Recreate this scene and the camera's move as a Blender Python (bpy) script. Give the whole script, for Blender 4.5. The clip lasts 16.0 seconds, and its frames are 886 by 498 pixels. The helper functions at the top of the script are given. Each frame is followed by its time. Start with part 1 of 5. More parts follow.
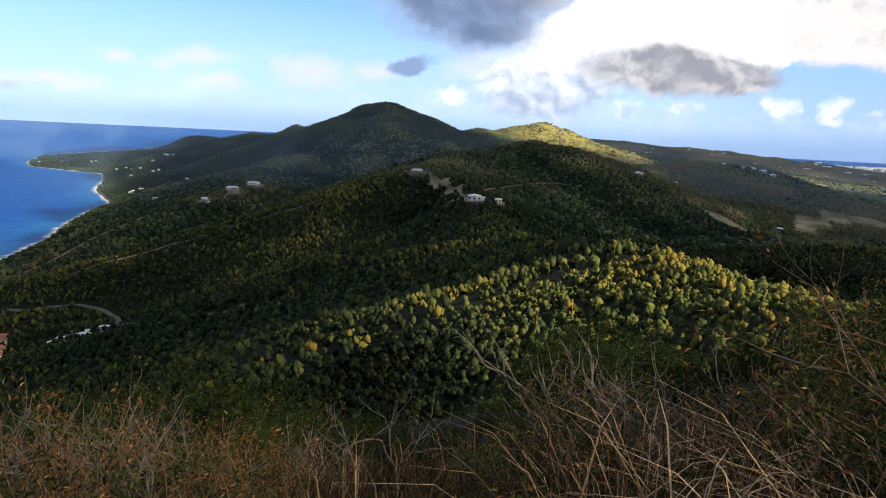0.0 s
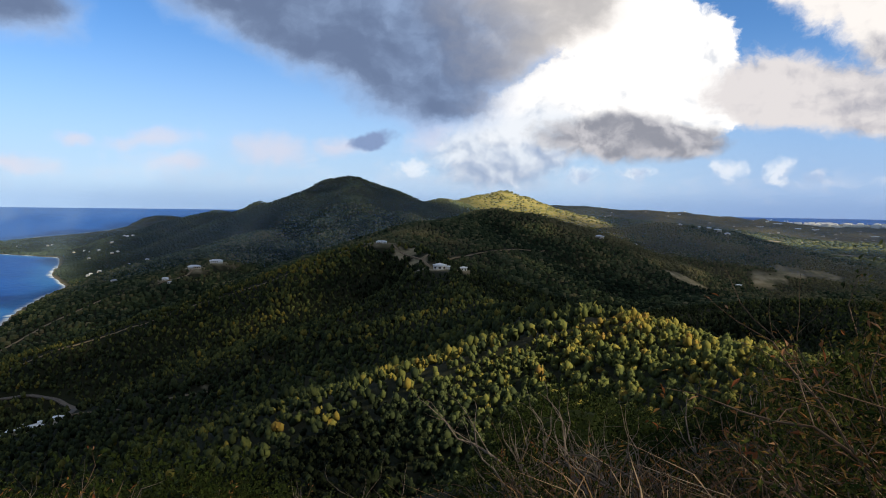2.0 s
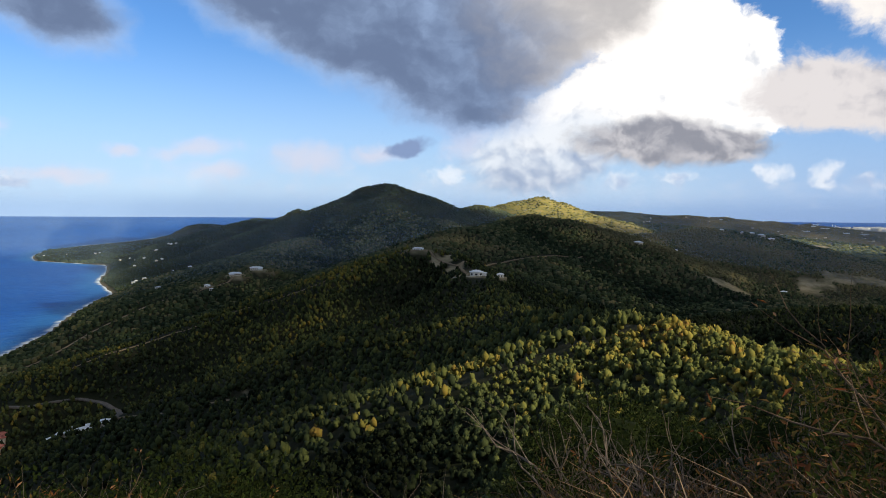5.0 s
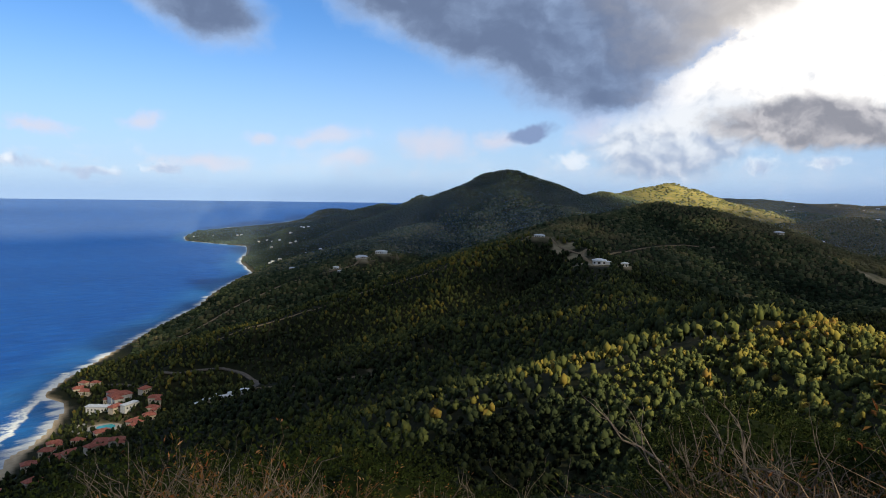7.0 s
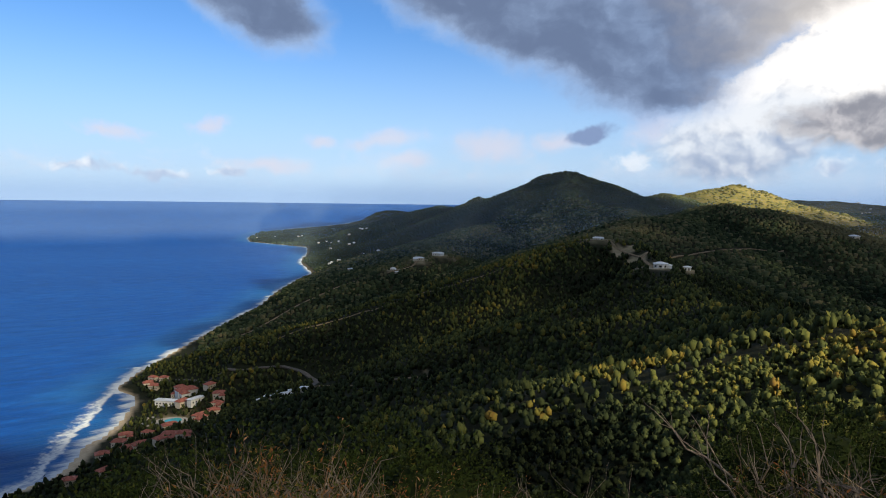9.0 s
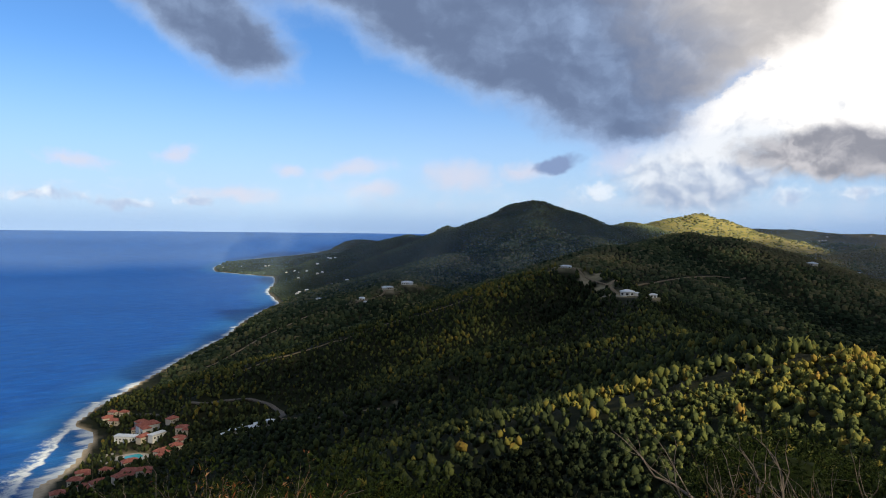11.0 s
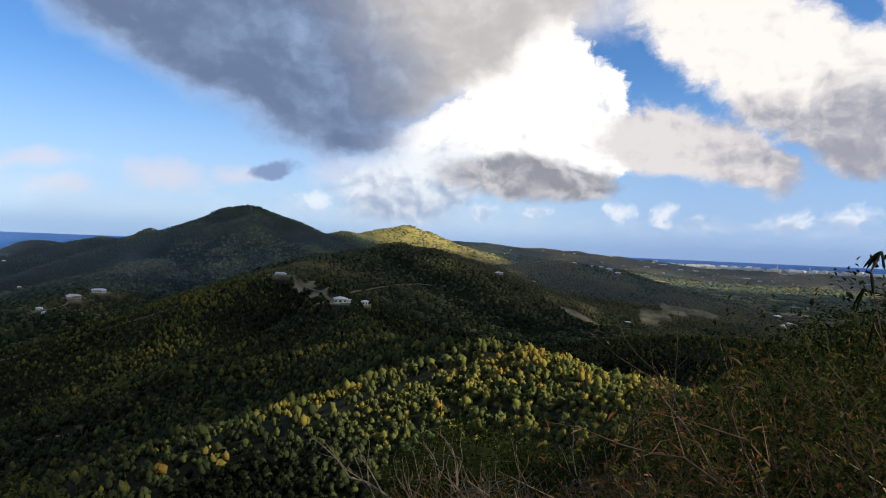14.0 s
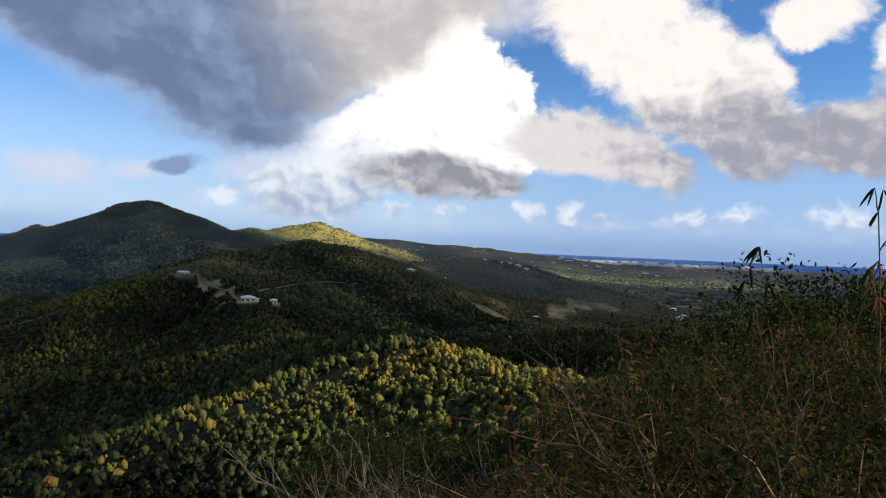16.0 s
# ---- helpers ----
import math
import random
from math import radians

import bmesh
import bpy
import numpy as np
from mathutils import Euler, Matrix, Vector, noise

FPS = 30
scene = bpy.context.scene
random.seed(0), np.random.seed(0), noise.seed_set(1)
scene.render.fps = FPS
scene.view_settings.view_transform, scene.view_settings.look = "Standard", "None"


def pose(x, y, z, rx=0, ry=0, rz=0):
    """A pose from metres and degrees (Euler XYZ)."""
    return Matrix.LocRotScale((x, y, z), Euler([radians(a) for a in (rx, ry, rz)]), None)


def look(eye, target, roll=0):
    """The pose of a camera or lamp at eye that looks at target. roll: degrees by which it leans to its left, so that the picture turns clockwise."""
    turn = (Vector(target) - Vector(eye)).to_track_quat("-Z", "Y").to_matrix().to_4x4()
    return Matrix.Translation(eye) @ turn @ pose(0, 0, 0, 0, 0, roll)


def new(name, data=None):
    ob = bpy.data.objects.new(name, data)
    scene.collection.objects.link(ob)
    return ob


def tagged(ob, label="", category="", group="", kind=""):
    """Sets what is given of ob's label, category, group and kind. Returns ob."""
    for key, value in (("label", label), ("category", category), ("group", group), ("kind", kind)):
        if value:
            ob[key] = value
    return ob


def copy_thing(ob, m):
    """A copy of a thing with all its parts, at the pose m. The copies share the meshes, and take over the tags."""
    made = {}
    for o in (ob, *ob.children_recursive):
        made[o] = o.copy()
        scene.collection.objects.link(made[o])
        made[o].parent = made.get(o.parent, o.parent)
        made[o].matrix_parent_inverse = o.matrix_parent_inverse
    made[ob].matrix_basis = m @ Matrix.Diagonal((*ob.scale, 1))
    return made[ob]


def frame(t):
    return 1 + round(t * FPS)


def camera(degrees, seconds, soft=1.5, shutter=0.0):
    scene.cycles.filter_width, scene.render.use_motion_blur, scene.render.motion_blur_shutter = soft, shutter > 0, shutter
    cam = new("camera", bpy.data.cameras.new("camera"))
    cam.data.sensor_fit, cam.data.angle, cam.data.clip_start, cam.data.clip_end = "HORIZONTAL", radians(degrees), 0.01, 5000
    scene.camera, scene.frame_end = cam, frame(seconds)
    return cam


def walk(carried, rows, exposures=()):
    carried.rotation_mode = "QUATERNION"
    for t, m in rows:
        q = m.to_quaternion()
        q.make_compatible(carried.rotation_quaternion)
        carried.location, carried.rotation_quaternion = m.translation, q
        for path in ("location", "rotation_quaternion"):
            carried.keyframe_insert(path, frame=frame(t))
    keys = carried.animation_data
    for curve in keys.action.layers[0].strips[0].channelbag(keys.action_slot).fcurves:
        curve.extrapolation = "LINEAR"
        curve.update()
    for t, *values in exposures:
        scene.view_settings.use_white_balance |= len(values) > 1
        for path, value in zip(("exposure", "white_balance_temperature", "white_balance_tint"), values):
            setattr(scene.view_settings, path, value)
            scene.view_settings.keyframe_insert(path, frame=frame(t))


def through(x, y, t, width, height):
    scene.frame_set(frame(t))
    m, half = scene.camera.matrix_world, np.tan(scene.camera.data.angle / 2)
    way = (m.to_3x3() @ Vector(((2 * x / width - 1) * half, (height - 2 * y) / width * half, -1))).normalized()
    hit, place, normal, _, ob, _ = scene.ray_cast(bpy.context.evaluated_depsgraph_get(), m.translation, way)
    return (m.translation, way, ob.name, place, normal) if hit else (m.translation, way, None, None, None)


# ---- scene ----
cam = camera(67.9, 16.0, soft=1.0)
EYE_Z = 217.0
# seconds, yaw, pitch, roll in degrees
PATH = [
    (0.0, -0.000, -9.798, -2.818),
    (0.5, -0.772, -7.949, -2.317),
    (1.0, -1.711, -6.112, -1.827),
    (1.5, -2.669, -4.499, -1.254),
    (2.0, -3.205, -3.624, -0.824),
    (2.5, -3.211, -3.232, -0.788),
    (3.0, -2.707, -3.126, -0.702),
    (3.5, -2.419, -3.058, -0.489),
    (6.0, 3.991, -3.139, -0.680),
    (6.5, 7.011, -3.724, -0.769),
    (7.0, 10.487, -4.387, -0.799),
    (7.5, 13.454, -4.779, -0.796),
    (8.0, 15.336, -4.970, -0.846),
    (10.5, 14.951, -2.278, -0.561),
    (11.0, 12.732, -1.728, -0.680),
    (11.5, 9.074, -1.488, -0.871),
    (12.0, 4.211, -1.490, -1.289),
    (12.5, -1.134, -1.477, -1.895),
    (13.0, -5.232, -0.898, -1.914),
    (13.5, -9.038, -0.632, -2.308),
    (14.0, -11.650, -0.412, -2.449),
    (14.5, -14.375, -0.444, -2.571),
    (15.0, -16.510, -0.386, -2.681),
    (15.5, -17.798, -0.141, -2.638),
    (16.0, -19.325, -0.358, -2.333),
]
# the arms swing a little sideways as the body turns
walk(cam, [(t, pose(-0.006 * y, 0.0, EYE_Z, 90 + p, r, y)) for t, y, p, r in PATH],
     exposures=[(0.0, 1.32), (0.5, 1.20), (1.0, 1.04), (1.5, 0.93), (3.5, 0.96), (8.0, 0.93), (12.5, 0.96), (16.0, 0.93)])

# ---- light ----
SUN_AZ, SUN_EL = 125.0, 29.0
SUN = Vector((math.sin(radians(SUN_AZ)) * math.cos(radians(SUN_EL)),
              math.cos(radians(SUN_AZ)) * math.cos(radians(SUN_EL)), math.sin(radians(SUN_EL))))
lamp = bpy.data.lights.new("sun", "SUN")
lamp.energy, lamp.angle, lamp.color = 5.0, radians(0.5), (1.0, 0.86, 0.60)
new("sun", lamp).matrix_world = look(SUN * 4000.0, (0, 0, 0))

world = bpy.data.worlds.new("sky")
scene.world = world
world.use_nodes = True
wt = world.node_tree


def wnode(kind, **props):
    n = wt.nodes.new(kind)
    for k, v in props.items():
        setattr(n, k, v)
    return n


def wmath(op, a, b=None, c=None, clamp=False):
    n = wnode("ShaderNodeMath", operation=op, use_clamp=clamp)
    for i, v in enumerate((a, b, c)):
        if v is None:
            continue
        if isinstance(v, (int, float)):
            n.inputs[i].default_value = v
        else:
            wt.links.new(v, n.inputs[i])
    return n.outputs[0]


def wstep(v, lo, hi):
    n = wnode("ShaderNodeMapRange", interpolation_type="SMOOTHSTEP")
    wt.links.new(v, n.inputs[0])
    n.inputs[1].default_value, n.inputs[2].default_value = lo, hi
    return n.outputs[0]


def wmix(f, a, b):
    n = wnode("ShaderNodeMix", data_type="RGBA")
    for i, v in ((0, f), (6, a), (7, b)):
        if isinstance(v, tuple):
            n.inputs[i].default_value = (*v, 1)
        elif isinstance(v, float):
            n.inputs[i].default_value = v
        else:
            wt.links.new(v, n.inputs[i])
    return n.outputs[2]


sky = wnode("ShaderNodeTexSky", sky_type="NISHITA", sun_disc=False)
sky.sun_elevation, sky.sun_rotation = radians(SUN_EL), radians(SUN_AZ)
sky.altitude, sky.air_density, sky.dust_density, sky.ozone_density = 200, 1.0, 0.25, 3.0
tint = wnode("ShaderNodeMix", data_type="RGBA", blend_type="MULTIPLY")
tint.inputs[0].default_value = 1.0
wt.links.new(sky.outputs[0], tint.inputs[6])
tint.inputs[7].default_value = (0.66, 1.02, 1.40, 1)

where = wnode("ShaderNodeTexCoord").outputs["Generated"]
axes = wnode("ShaderNodeSeparateXYZ")
wt.links.new(where, axes.inputs[0])
azim = wmath("MULTIPLY", wmath("ARCTAN2", axes.outputs[0], axes.outputs[1]), 57.2958)
elev = wmath("MULTIPLY", wmath("ARCSINE", axes.outputs[2]), 57.2958)
joined = wnode("ShaderNodeCombineXYZ")
wt.links.new(azim, joined.inputs[0])
wt.links.new(elev, joined.inputs[1])
STRAIGHT = joined.outputs[0]


def warped(vec, scale, amount, shift):
    """Bends the directions, so that the banks get ragged outlines."""
    m = wnode("ShaderNodeMapping")
    m.inputs["Location"].default_value = (shift, shift, 0)
    wt.links.new(vec, m.inputs[0])
    n = wnode("ShaderNodeTexNoise")
    wt.links.new(m.outputs[0], n.inputs["Vector"])
    n.inputs["Scale"].default_value, n.inputs["Detail"].default_value, n.inputs["Roughness"].default_value = scale, 5, 0.6
    off = wnode("ShaderNodeVectorMath", operation="MULTIPLY_ADD")
    wt.links.new(n.outputs["Color"], off.inputs[0])
    off.inputs[1].default_value, off.inputs[2].default_value = (amount, amount * 0.7, 0), (-amount / 2, -amount * 0.35, 0)
    add = wnode("ShaderNodeVectorMath", operation="ADD")
    wt.links.new(vec, add.inputs[0])
    wt.links.new(off.outputs[0], add.inputs[1])
    return add.outputs[0]


HERE = warped(STRAIGHT, 0.16, 4.5, 3.0)


def wnoise(scale, detail, rough, squash=1.0, shift=0.0, slide=(0.0, 0.0)):
    m = wnode("ShaderNodeMapping")
    m.inputs["Scale"].default_value = (1, squash, 1)
    m.inputs["Location"].default_value = (shift + slide[0], shift * 0.7 + slide[1], shift * 0.3)
    wt.links.new(HERE, m.inputs[0])
    n = wnode("ShaderNodeTexNoise")
    wt.links.new(m.outputs[0], n.inputs["Vector"])
    n.inputs["Scale"].default_value, n.inputs["Detail"].default_value, n.inputs["Roughness"].default_value = scale, detail, rough
    return wmath("SUBTRACT", n.outputs[0], 0.5)


def wsum(*terms):
    """A weighted sum: pairs of a value and its weight."""
    out = None
    for v, w in terms:
        t = wmath("MULTIPLY", v, w)
        out = t if out is None else wmath("ADD", out, t)
    return out


def puffs(*blobs, melt=0.25):
    """How deep a direction lies in a bank of clouds: bearing, height, half width, half height, lean, in degrees."""
    near = None
    for a, e, ra, re, lean in blobs:
        m = wnode("ShaderNodeMapping", vector_type="TEXTURE")
        m.inputs["Location"].default_value = (a, e, 0)
        m.inputs["Rotation"].default_value = (0, 0, radians(lean))
        m.inputs["Scale"].default_value = (ra, re, 1)
        wt.links.new(HERE, m.inputs[0])
        n = wnode("ShaderNodeVectorMath", operation="LENGTH")
        wt.links.new(m.outputs[0], n.inputs[0])
        near = n.outputs[1] if near is None else wmath("SMOOTH_MIN", near, n.outputs[1], melt)
    return wmath("SUBTRACT", 1.0, near)


big, mid, fine = wnoise(0.11, 8, 0.6), wnoise(0.42, 8, 0.60, 1.15, 4.0), wnoise(1.1, 6, 0.6, 1.1, 9.0)
soft = wnoise(0.16, 6, 0.55, 1.8, 21.0)
# billows lit from one side: the slope of the same noise
lump = wnoise(0.42, 4, 0.48, 1.15, 4.0)
lit = wmath("SUBTRACT", lump, wnoise(0.42, 4, 0.48, 1.15, 4.0, (-0.55, -0.75)))
swell_ = wnoise(0.11, 5, 0.5)
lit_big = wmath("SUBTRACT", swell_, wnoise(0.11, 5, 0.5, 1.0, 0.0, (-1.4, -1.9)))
curl = wsum((mid, 0.75), (fine, 0.35))


def hung(lo, hi, *terms):
    return wstep(wsum(*terms), lo, hi)


# thin pink and white rags, and the row of small cumulus over the horizon
rags = wmath("ADD", puffs((-20.6, 5.0, 3.6, 0.9, 2), (-26, 4.9, 1.7, 0.7, 0), (-34.9, 5.9, 2.2, 0.9, 8), (-42, 4.8, 2.6, 0.7, 0), (-11.3, 4.4, 3.4, 1.4, -6), (-5.6, 4.9, 2.6, 1.0, 0), (2, 6.2, 2.4, 1.6, 30),
                          (-19, 3.3, 3, 0.8, -4), (-30, 2.8, 4, 0.7, 0)), wsum((mid, 1.3), (fine, 0.7)))
rag_mask = wmath("MULTIPLY", wstep(rags, -0.25, 0.9), 0.70)
row = wmath("ADD", puffs((-43.5, 2.0, 4.0, 0.55, 2), (-38.6, 1.8, 2.6, 0.5, 0), (-33, 2.1, 2.0, 0.5, 0), (15, 2.8, 1.9, 0.9, 0), (19.5, 2.9, 1.8, 0.9, 0), (26.2, 3.1, 2.2, 1.1, 0), (30.2, 3.1, 1.5, 1.2, 0), (33, 2.9, 1.3, 1.0, 0),
                         (39.7, 3.0, 2.0, 1.2, 0), (43.1, 3.4, 2.0, 1.3, 0), (51, 3.3, 2.6, 1.4, 0), (1.0, 3.0, 2.2, 1.0, 0)), wsum((mid, 1.8), (fine, 1.3)))
row_mask = wmath("MULTIPLY", wstep(row, 0.0, 0.9), 0.70)
row_col = wmix(wstep(wsum((elev, 1.0), (lit, 5.0), (mid, 3.0)), 1.6, 3.6), (4.6, 5.4, 7.2), (9.2, 9.4, 9.8))
low = wmath("ADD", wsum((wnoise(0.30, 8, 0.6, 2.2, 33.0), 2.0), (fine, 0.5)),
            wmath("SUBTRACT", 0.22, wmath("ABSOLUTE", wmath("MULTIPLY", wmath("SUBTRACT", elev, 2.2), 0.24))))
low_mask = wmath("MULTIPLY", wstep(low, -0.1, 0.7), 0.55)
low_col = wmix(wstep(wsum((elev, 1.0), (mid, 6.0)), 0.5, 4.0), (4.8, 6.0, 8.0), (7.6, 8.0, 8.8))
veil = wmath("MULTIPLY", wmath("SUBTRACT", 1.0, wstep(elev, -1.5, 15.5)), 0.92)
haze_col = wmix(wstep(azim, 14.0, 34.0), wmix(wstep(elev, 0.0, 2.2), (3.4, 4.9, 7.8), (5.2, 6.6, 8.8)), wmix(wstep(elev, 0.0, 2.2), (2.9, 4.3, 7.4), (3.9, 5.3, 8.2)))

# the tall white cumulus
white = wmath("ADD", puffs((18.6, 13.6, 5.6, 4.8, -10), (19.6, 17.4, 2.6, 2.4, 0), (24.2, 12.9, 2.9, 2.7, 0), (21.8, 8.4, 4.8, 3.2, 0), (14, 9.4, 6.0, 3.4, 25), (9.6, 8.2, 4.2, 2.2, 30)), wsum((mid, 0.55), (fine, 0.38)))
white_mask = wstep(white, -0.16, 0.02)
white_col = wmix(hung(-0.30, 0.25, (lit, 1.6), (big, 0.9), (wstep(elev, 3.0, 11.0), 0.35)), (5.8, 6.2, 7.0), (10.8, 10.6, 10.4))

# the ragged grey piece beside it and the broad warm-white clouds farther on
piece = wmath("ADD", puffs((30.6, 9.2, 5.4, 2.5, -6), (36, 7.9, 3.6, 1.9, -28)), wsum((mid, 0.8), (fine, 0.35)))
piece_mask = wstep(piece, -0.38, 0.10)
piece_col = wmix(hung(-0.35, 0.45, (lit, 1.4), (wstep(azim, 40.0, 28.0), 0.45), (big, 1.0)), (3.3, 3.4, 4.1), (7.6, 7.2, 7.2))
broad = wmath("ADD", puffs((33.6, 18.6, 5.6, 4.4, -30), (38.6, 14.4, 5.4, 3.9, -28), (43.2, 13.8, 2.7, 2.6, 0), (43.6, 9.8, 5.0, 2.9, -20), (51.5, 9.2, 5.4, 2.4, 0), (48.2, 17.6, 3.4, 1.7, 0), (36, 24, 8, 4, 0), (55, 15, 2.4, 2.6, 0), (62, 12, 8, 5, 0)), wsum((mid, 0.65), (fine, 0.30)))
broad_mask = wstep(broad, -0.34, 0.08)
broad_col = wmix(hung(-0.15, 0.75, (lit, 1.2), (wstep(wsum((elev, 1.0), (big, 9.0), (azim, -0.12)), 3.5, 10.5), 0.75)), (3.4, 3.5, 4.2), (9.6, 9.1, 8.7))

# the broad dark bank, lit through at its far edge
hole = puffs((-7.3, 15.6, 3.2, 0.9, -12), (-13.5, 16.8, 2.4, 0.8, -10))
bank = wmath("ADD", puffs((-33.5, 17.6, 7.4, 3.2, -33), (-9.5, 16.3, 13.0, 4.2, -22), (1.2, 12.4, 7.0, 4.8, -18), (8, 15.6, 8.0, 4.4, 28), (13.5, 18.6, 5.6, 4.2, 35),
                          (0, 22.0, 24, 5.4, -2), (-24, 22, 12, 3.6, -12), (-44, 24, 14, 4.0, -20), melt=0.5),
             wsum((big, 0.50), (curl, 0.26), (soft, 0.3)))
bank = wmath("SUBTRACT", bank, wmath("MULTIPLY", wstep(wmath("ADD", hole, wmath("MULTIPLY", mid, 0.8)), 0.0, 0.9), 0.42))
bank_mask = wstep(bank, -0.42, 0.16)
glow = wstep(wsum((azim, 0.085), (elev, 0.050), (soft, 0.9), (mid, 0.3)), 0.70, 2.0)
thick = hung(-0.10, 0.75, (wstep(bank, -0.35, 0.35), 0.62), (lit_big, -1.1), (lit, -0.35), (soft, 0.8))
bank_col = wmix(glow, wmix(thick, (4.0, 5.4, 8.0), (1.45, 2.0, 3.3)), wmix(thick, (10.0, 9.4, 8.9), (5.2, 5.0, 5.0)))

# rain hanging under it, and the grey underside of the cumulus
rain = wmath("ADD", puffs((7.6, 4.9, 5.0, 3.1, 8), (11.6, 6.0, 3.0, 2.6, 0)), wsum((mid, 0.7), (big, 0.5), (fine, 0.3)))
rain_mask = wmath("MULTIPLY", wstep(rain, -0.42, 0.22), 0.92)
rain_col = wmix(hung(-0.2, 0.5, (lit, 1.3), (wstep(elev, 1.5, 8.5), 0.5)), (3.4, 4.2, 5.8), (8.2, 8.6, 9.2))
under = wmath("ADD", puffs((18.6, 5.9, 6.6, 1.9, -2), (22.5, 5.6, 3.0, 1.5, 0), (-3.0, 5.6, 1.9, 0.8, 18)), wsum((mid, 0.75), (fine, 0.30)))
under_mask = wstep(under, -0.30, 0.22)
under_col = wmix(wstep(azim, 3.0, 8.0), (2.4, 3.3, 5.4), wmix(hung(-0.25, 0.4, (lit, 1.3), (mid, 0.6)), (2.9, 3.0, 3.5), (6.0, 5.9, 6.2)))

col = wmix(veil, tint.outputs[2], haze_col)
col = wmix(low_mask, col, low_col)
col = wmix(rag_mask, col, (7.2, 7.0, 8.0))
col = wmix(row_mask, col, row_col)
col = wmix(broad_mask, col, broad_col)
col = wmix(white_mask, col, white_col)
col = wmix(piece_mask, col, piece_col)
col = wmix(rain_mask, col, rain_col)
col = wmix(under_mask, col, under_col)
col = wmix(bank_mask, col, bank_col)
# broken cloud over the rest of the sky
cover = wnode("ShaderNodeTexNoise")
wt.links.new(where, cover.inputs["Vector"])
cover.inputs["Scale"].default_value, cover.inputs["Detail"].default_value, cover.inputs["Roughness"].default_value = 3.2, 7, 0.58
apart = wmath("MAXIMUM", wstep(elev, 25.0, 34.0), wmath("MULTIPLY", wstep(wmath("ABSOLUTE", wmath("SUBTRACT", azim, 4.0)), 66.0, 80.0), wstep(elev, 3.0, 9.0)))
over = wmath("MULTIPLY", wstep(cover.outputs[0], 0.32, 0.48), apart)
col = wmix(over, col, wmix(wstep(cover.outputs[0], 0.45, 0.7), (3.0, 3.5, 4.4), (1.6, 1.85, 2.4)))
wt.links.new(col, wt.nodes["Background"].inputs[0])
wt.nodes["Background"].inputs[1].default_value = 0.055

# ---- helpers of this scene ----
rng = np.random.default_rng(7)


def mesh_from(name, verts, faces, mats=(), attrs=None, smooth=False, face_mat=None):
    """A mesh from an (n, 3) array and an (m, 3) or (m, 4) array."""
    me = bpy.data.meshes.new(name)
    verts = np.asarray(verts, np.float32)
    faces = np.asarray(faces, np.int32)
    k = faces.shape[1]
    me.vertices.add(len(verts))
    me.vertices.foreach_set("co", verts.ravel())
    me.loops.add(faces.size)
    me.loops.foreach_set("vertex_index", faces.ravel())
    me.polygons.add(len(faces))
    me.polygons.foreach_set("loop_start", np.arange(0, faces.size, k, dtype=np.int32))
    me.polygons.foreach_set("use_smooth", np.full(len(faces), smooth))
    for m in mats:
        me.materials.append(m)
    if face_mat is not None:
        me.polygons.foreach_set("material_index", np.asarray(face_mat, np.int32))
    for key, values in (attrs or {}).items():
        a = me.attributes.new(key, "FLOAT", "POINT")
        a.data.foreach_set("value", np.asarray(values, np.float32))
    me.update()
    me.validate()
    return me


def part(name, bm, material, parent, label=""):
    """One mesh object from a bmesh, under a thing or a part."""
    me = bpy.data.meshes.new(name)
    bm.to_mesh(me)
    bm.free()
    me.materials.append(material)
    ob = new(name, me)
    ob.parent = parent
    if label:
        ob["label"] = label
    return ob


def mesh_part(name, me, parent, label=""):
    ob = new(name, me)
    ob.parent = parent
    if label:
        ob["label"] = label
    return ob


def bm_box(bm, x0, x1, y0, y1, z0, z1, bevel=0.0):
    made = bmesh.ops.create_cube(bm, size=1.0, matrix=Matrix.Translation(((x0 + x1) / 2, (y0 + y1) / 2, (z0 + z1) / 2))
                                 @ Matrix.Diagonal((x1 - x0, y1 - y0, z1 - z0, 1)))
    if bevel:
        edges = list({e for v in made["verts"] for e in v.link_edges})
        bmesh.ops.bevel(bm, geom=edges, offset=bevel, segments=1, affect="EDGES")
    return made["verts"]


def lattice(ix, iy, seed):
    n = (ix * 374761393 + iy * 668265263 + seed * 974711) & 0x7FFFFFFF
    n = ((n ^ (n >> 13)) * 1274126177) & 0x7FFFFFFF
    return ((n ^ (n >> 16)) & 0xFFFF) / 65535.0


def value_noise(x, y, seed=0):
    ix, iy = np.floor(x).astype(np.int64), np.floor(y).astype(np.int64)
    fx, fy = x - ix, y - iy
    fx, fy = fx * fx * (3 - 2 * fx), fy * fy * (3 - 2 * fy)
    a, b = lattice(ix, iy, seed), lattice(ix + 1, iy, seed)
    c, d = lattice(ix, iy + 1, seed), lattice(ix + 1, iy + 1, seed)
    return (a + (b - a) * fx) * (1 - fy) + (c + (d - c) * fx) * fy - 0.5


def fbm(x, y, octaves=4, seed=0):
    out, amp = 0.0, 1.0
    for i in range(octaves):
        out = out + amp * value_noise(x * 2 ** i, y * 2 ** i, seed + i * 17)
        amp *= 0.5
    return out


def polar(az, dist):
    a = np.radians(az)
    return np.stack([dist * np.sin(a), dist * np.cos(a)], -1)


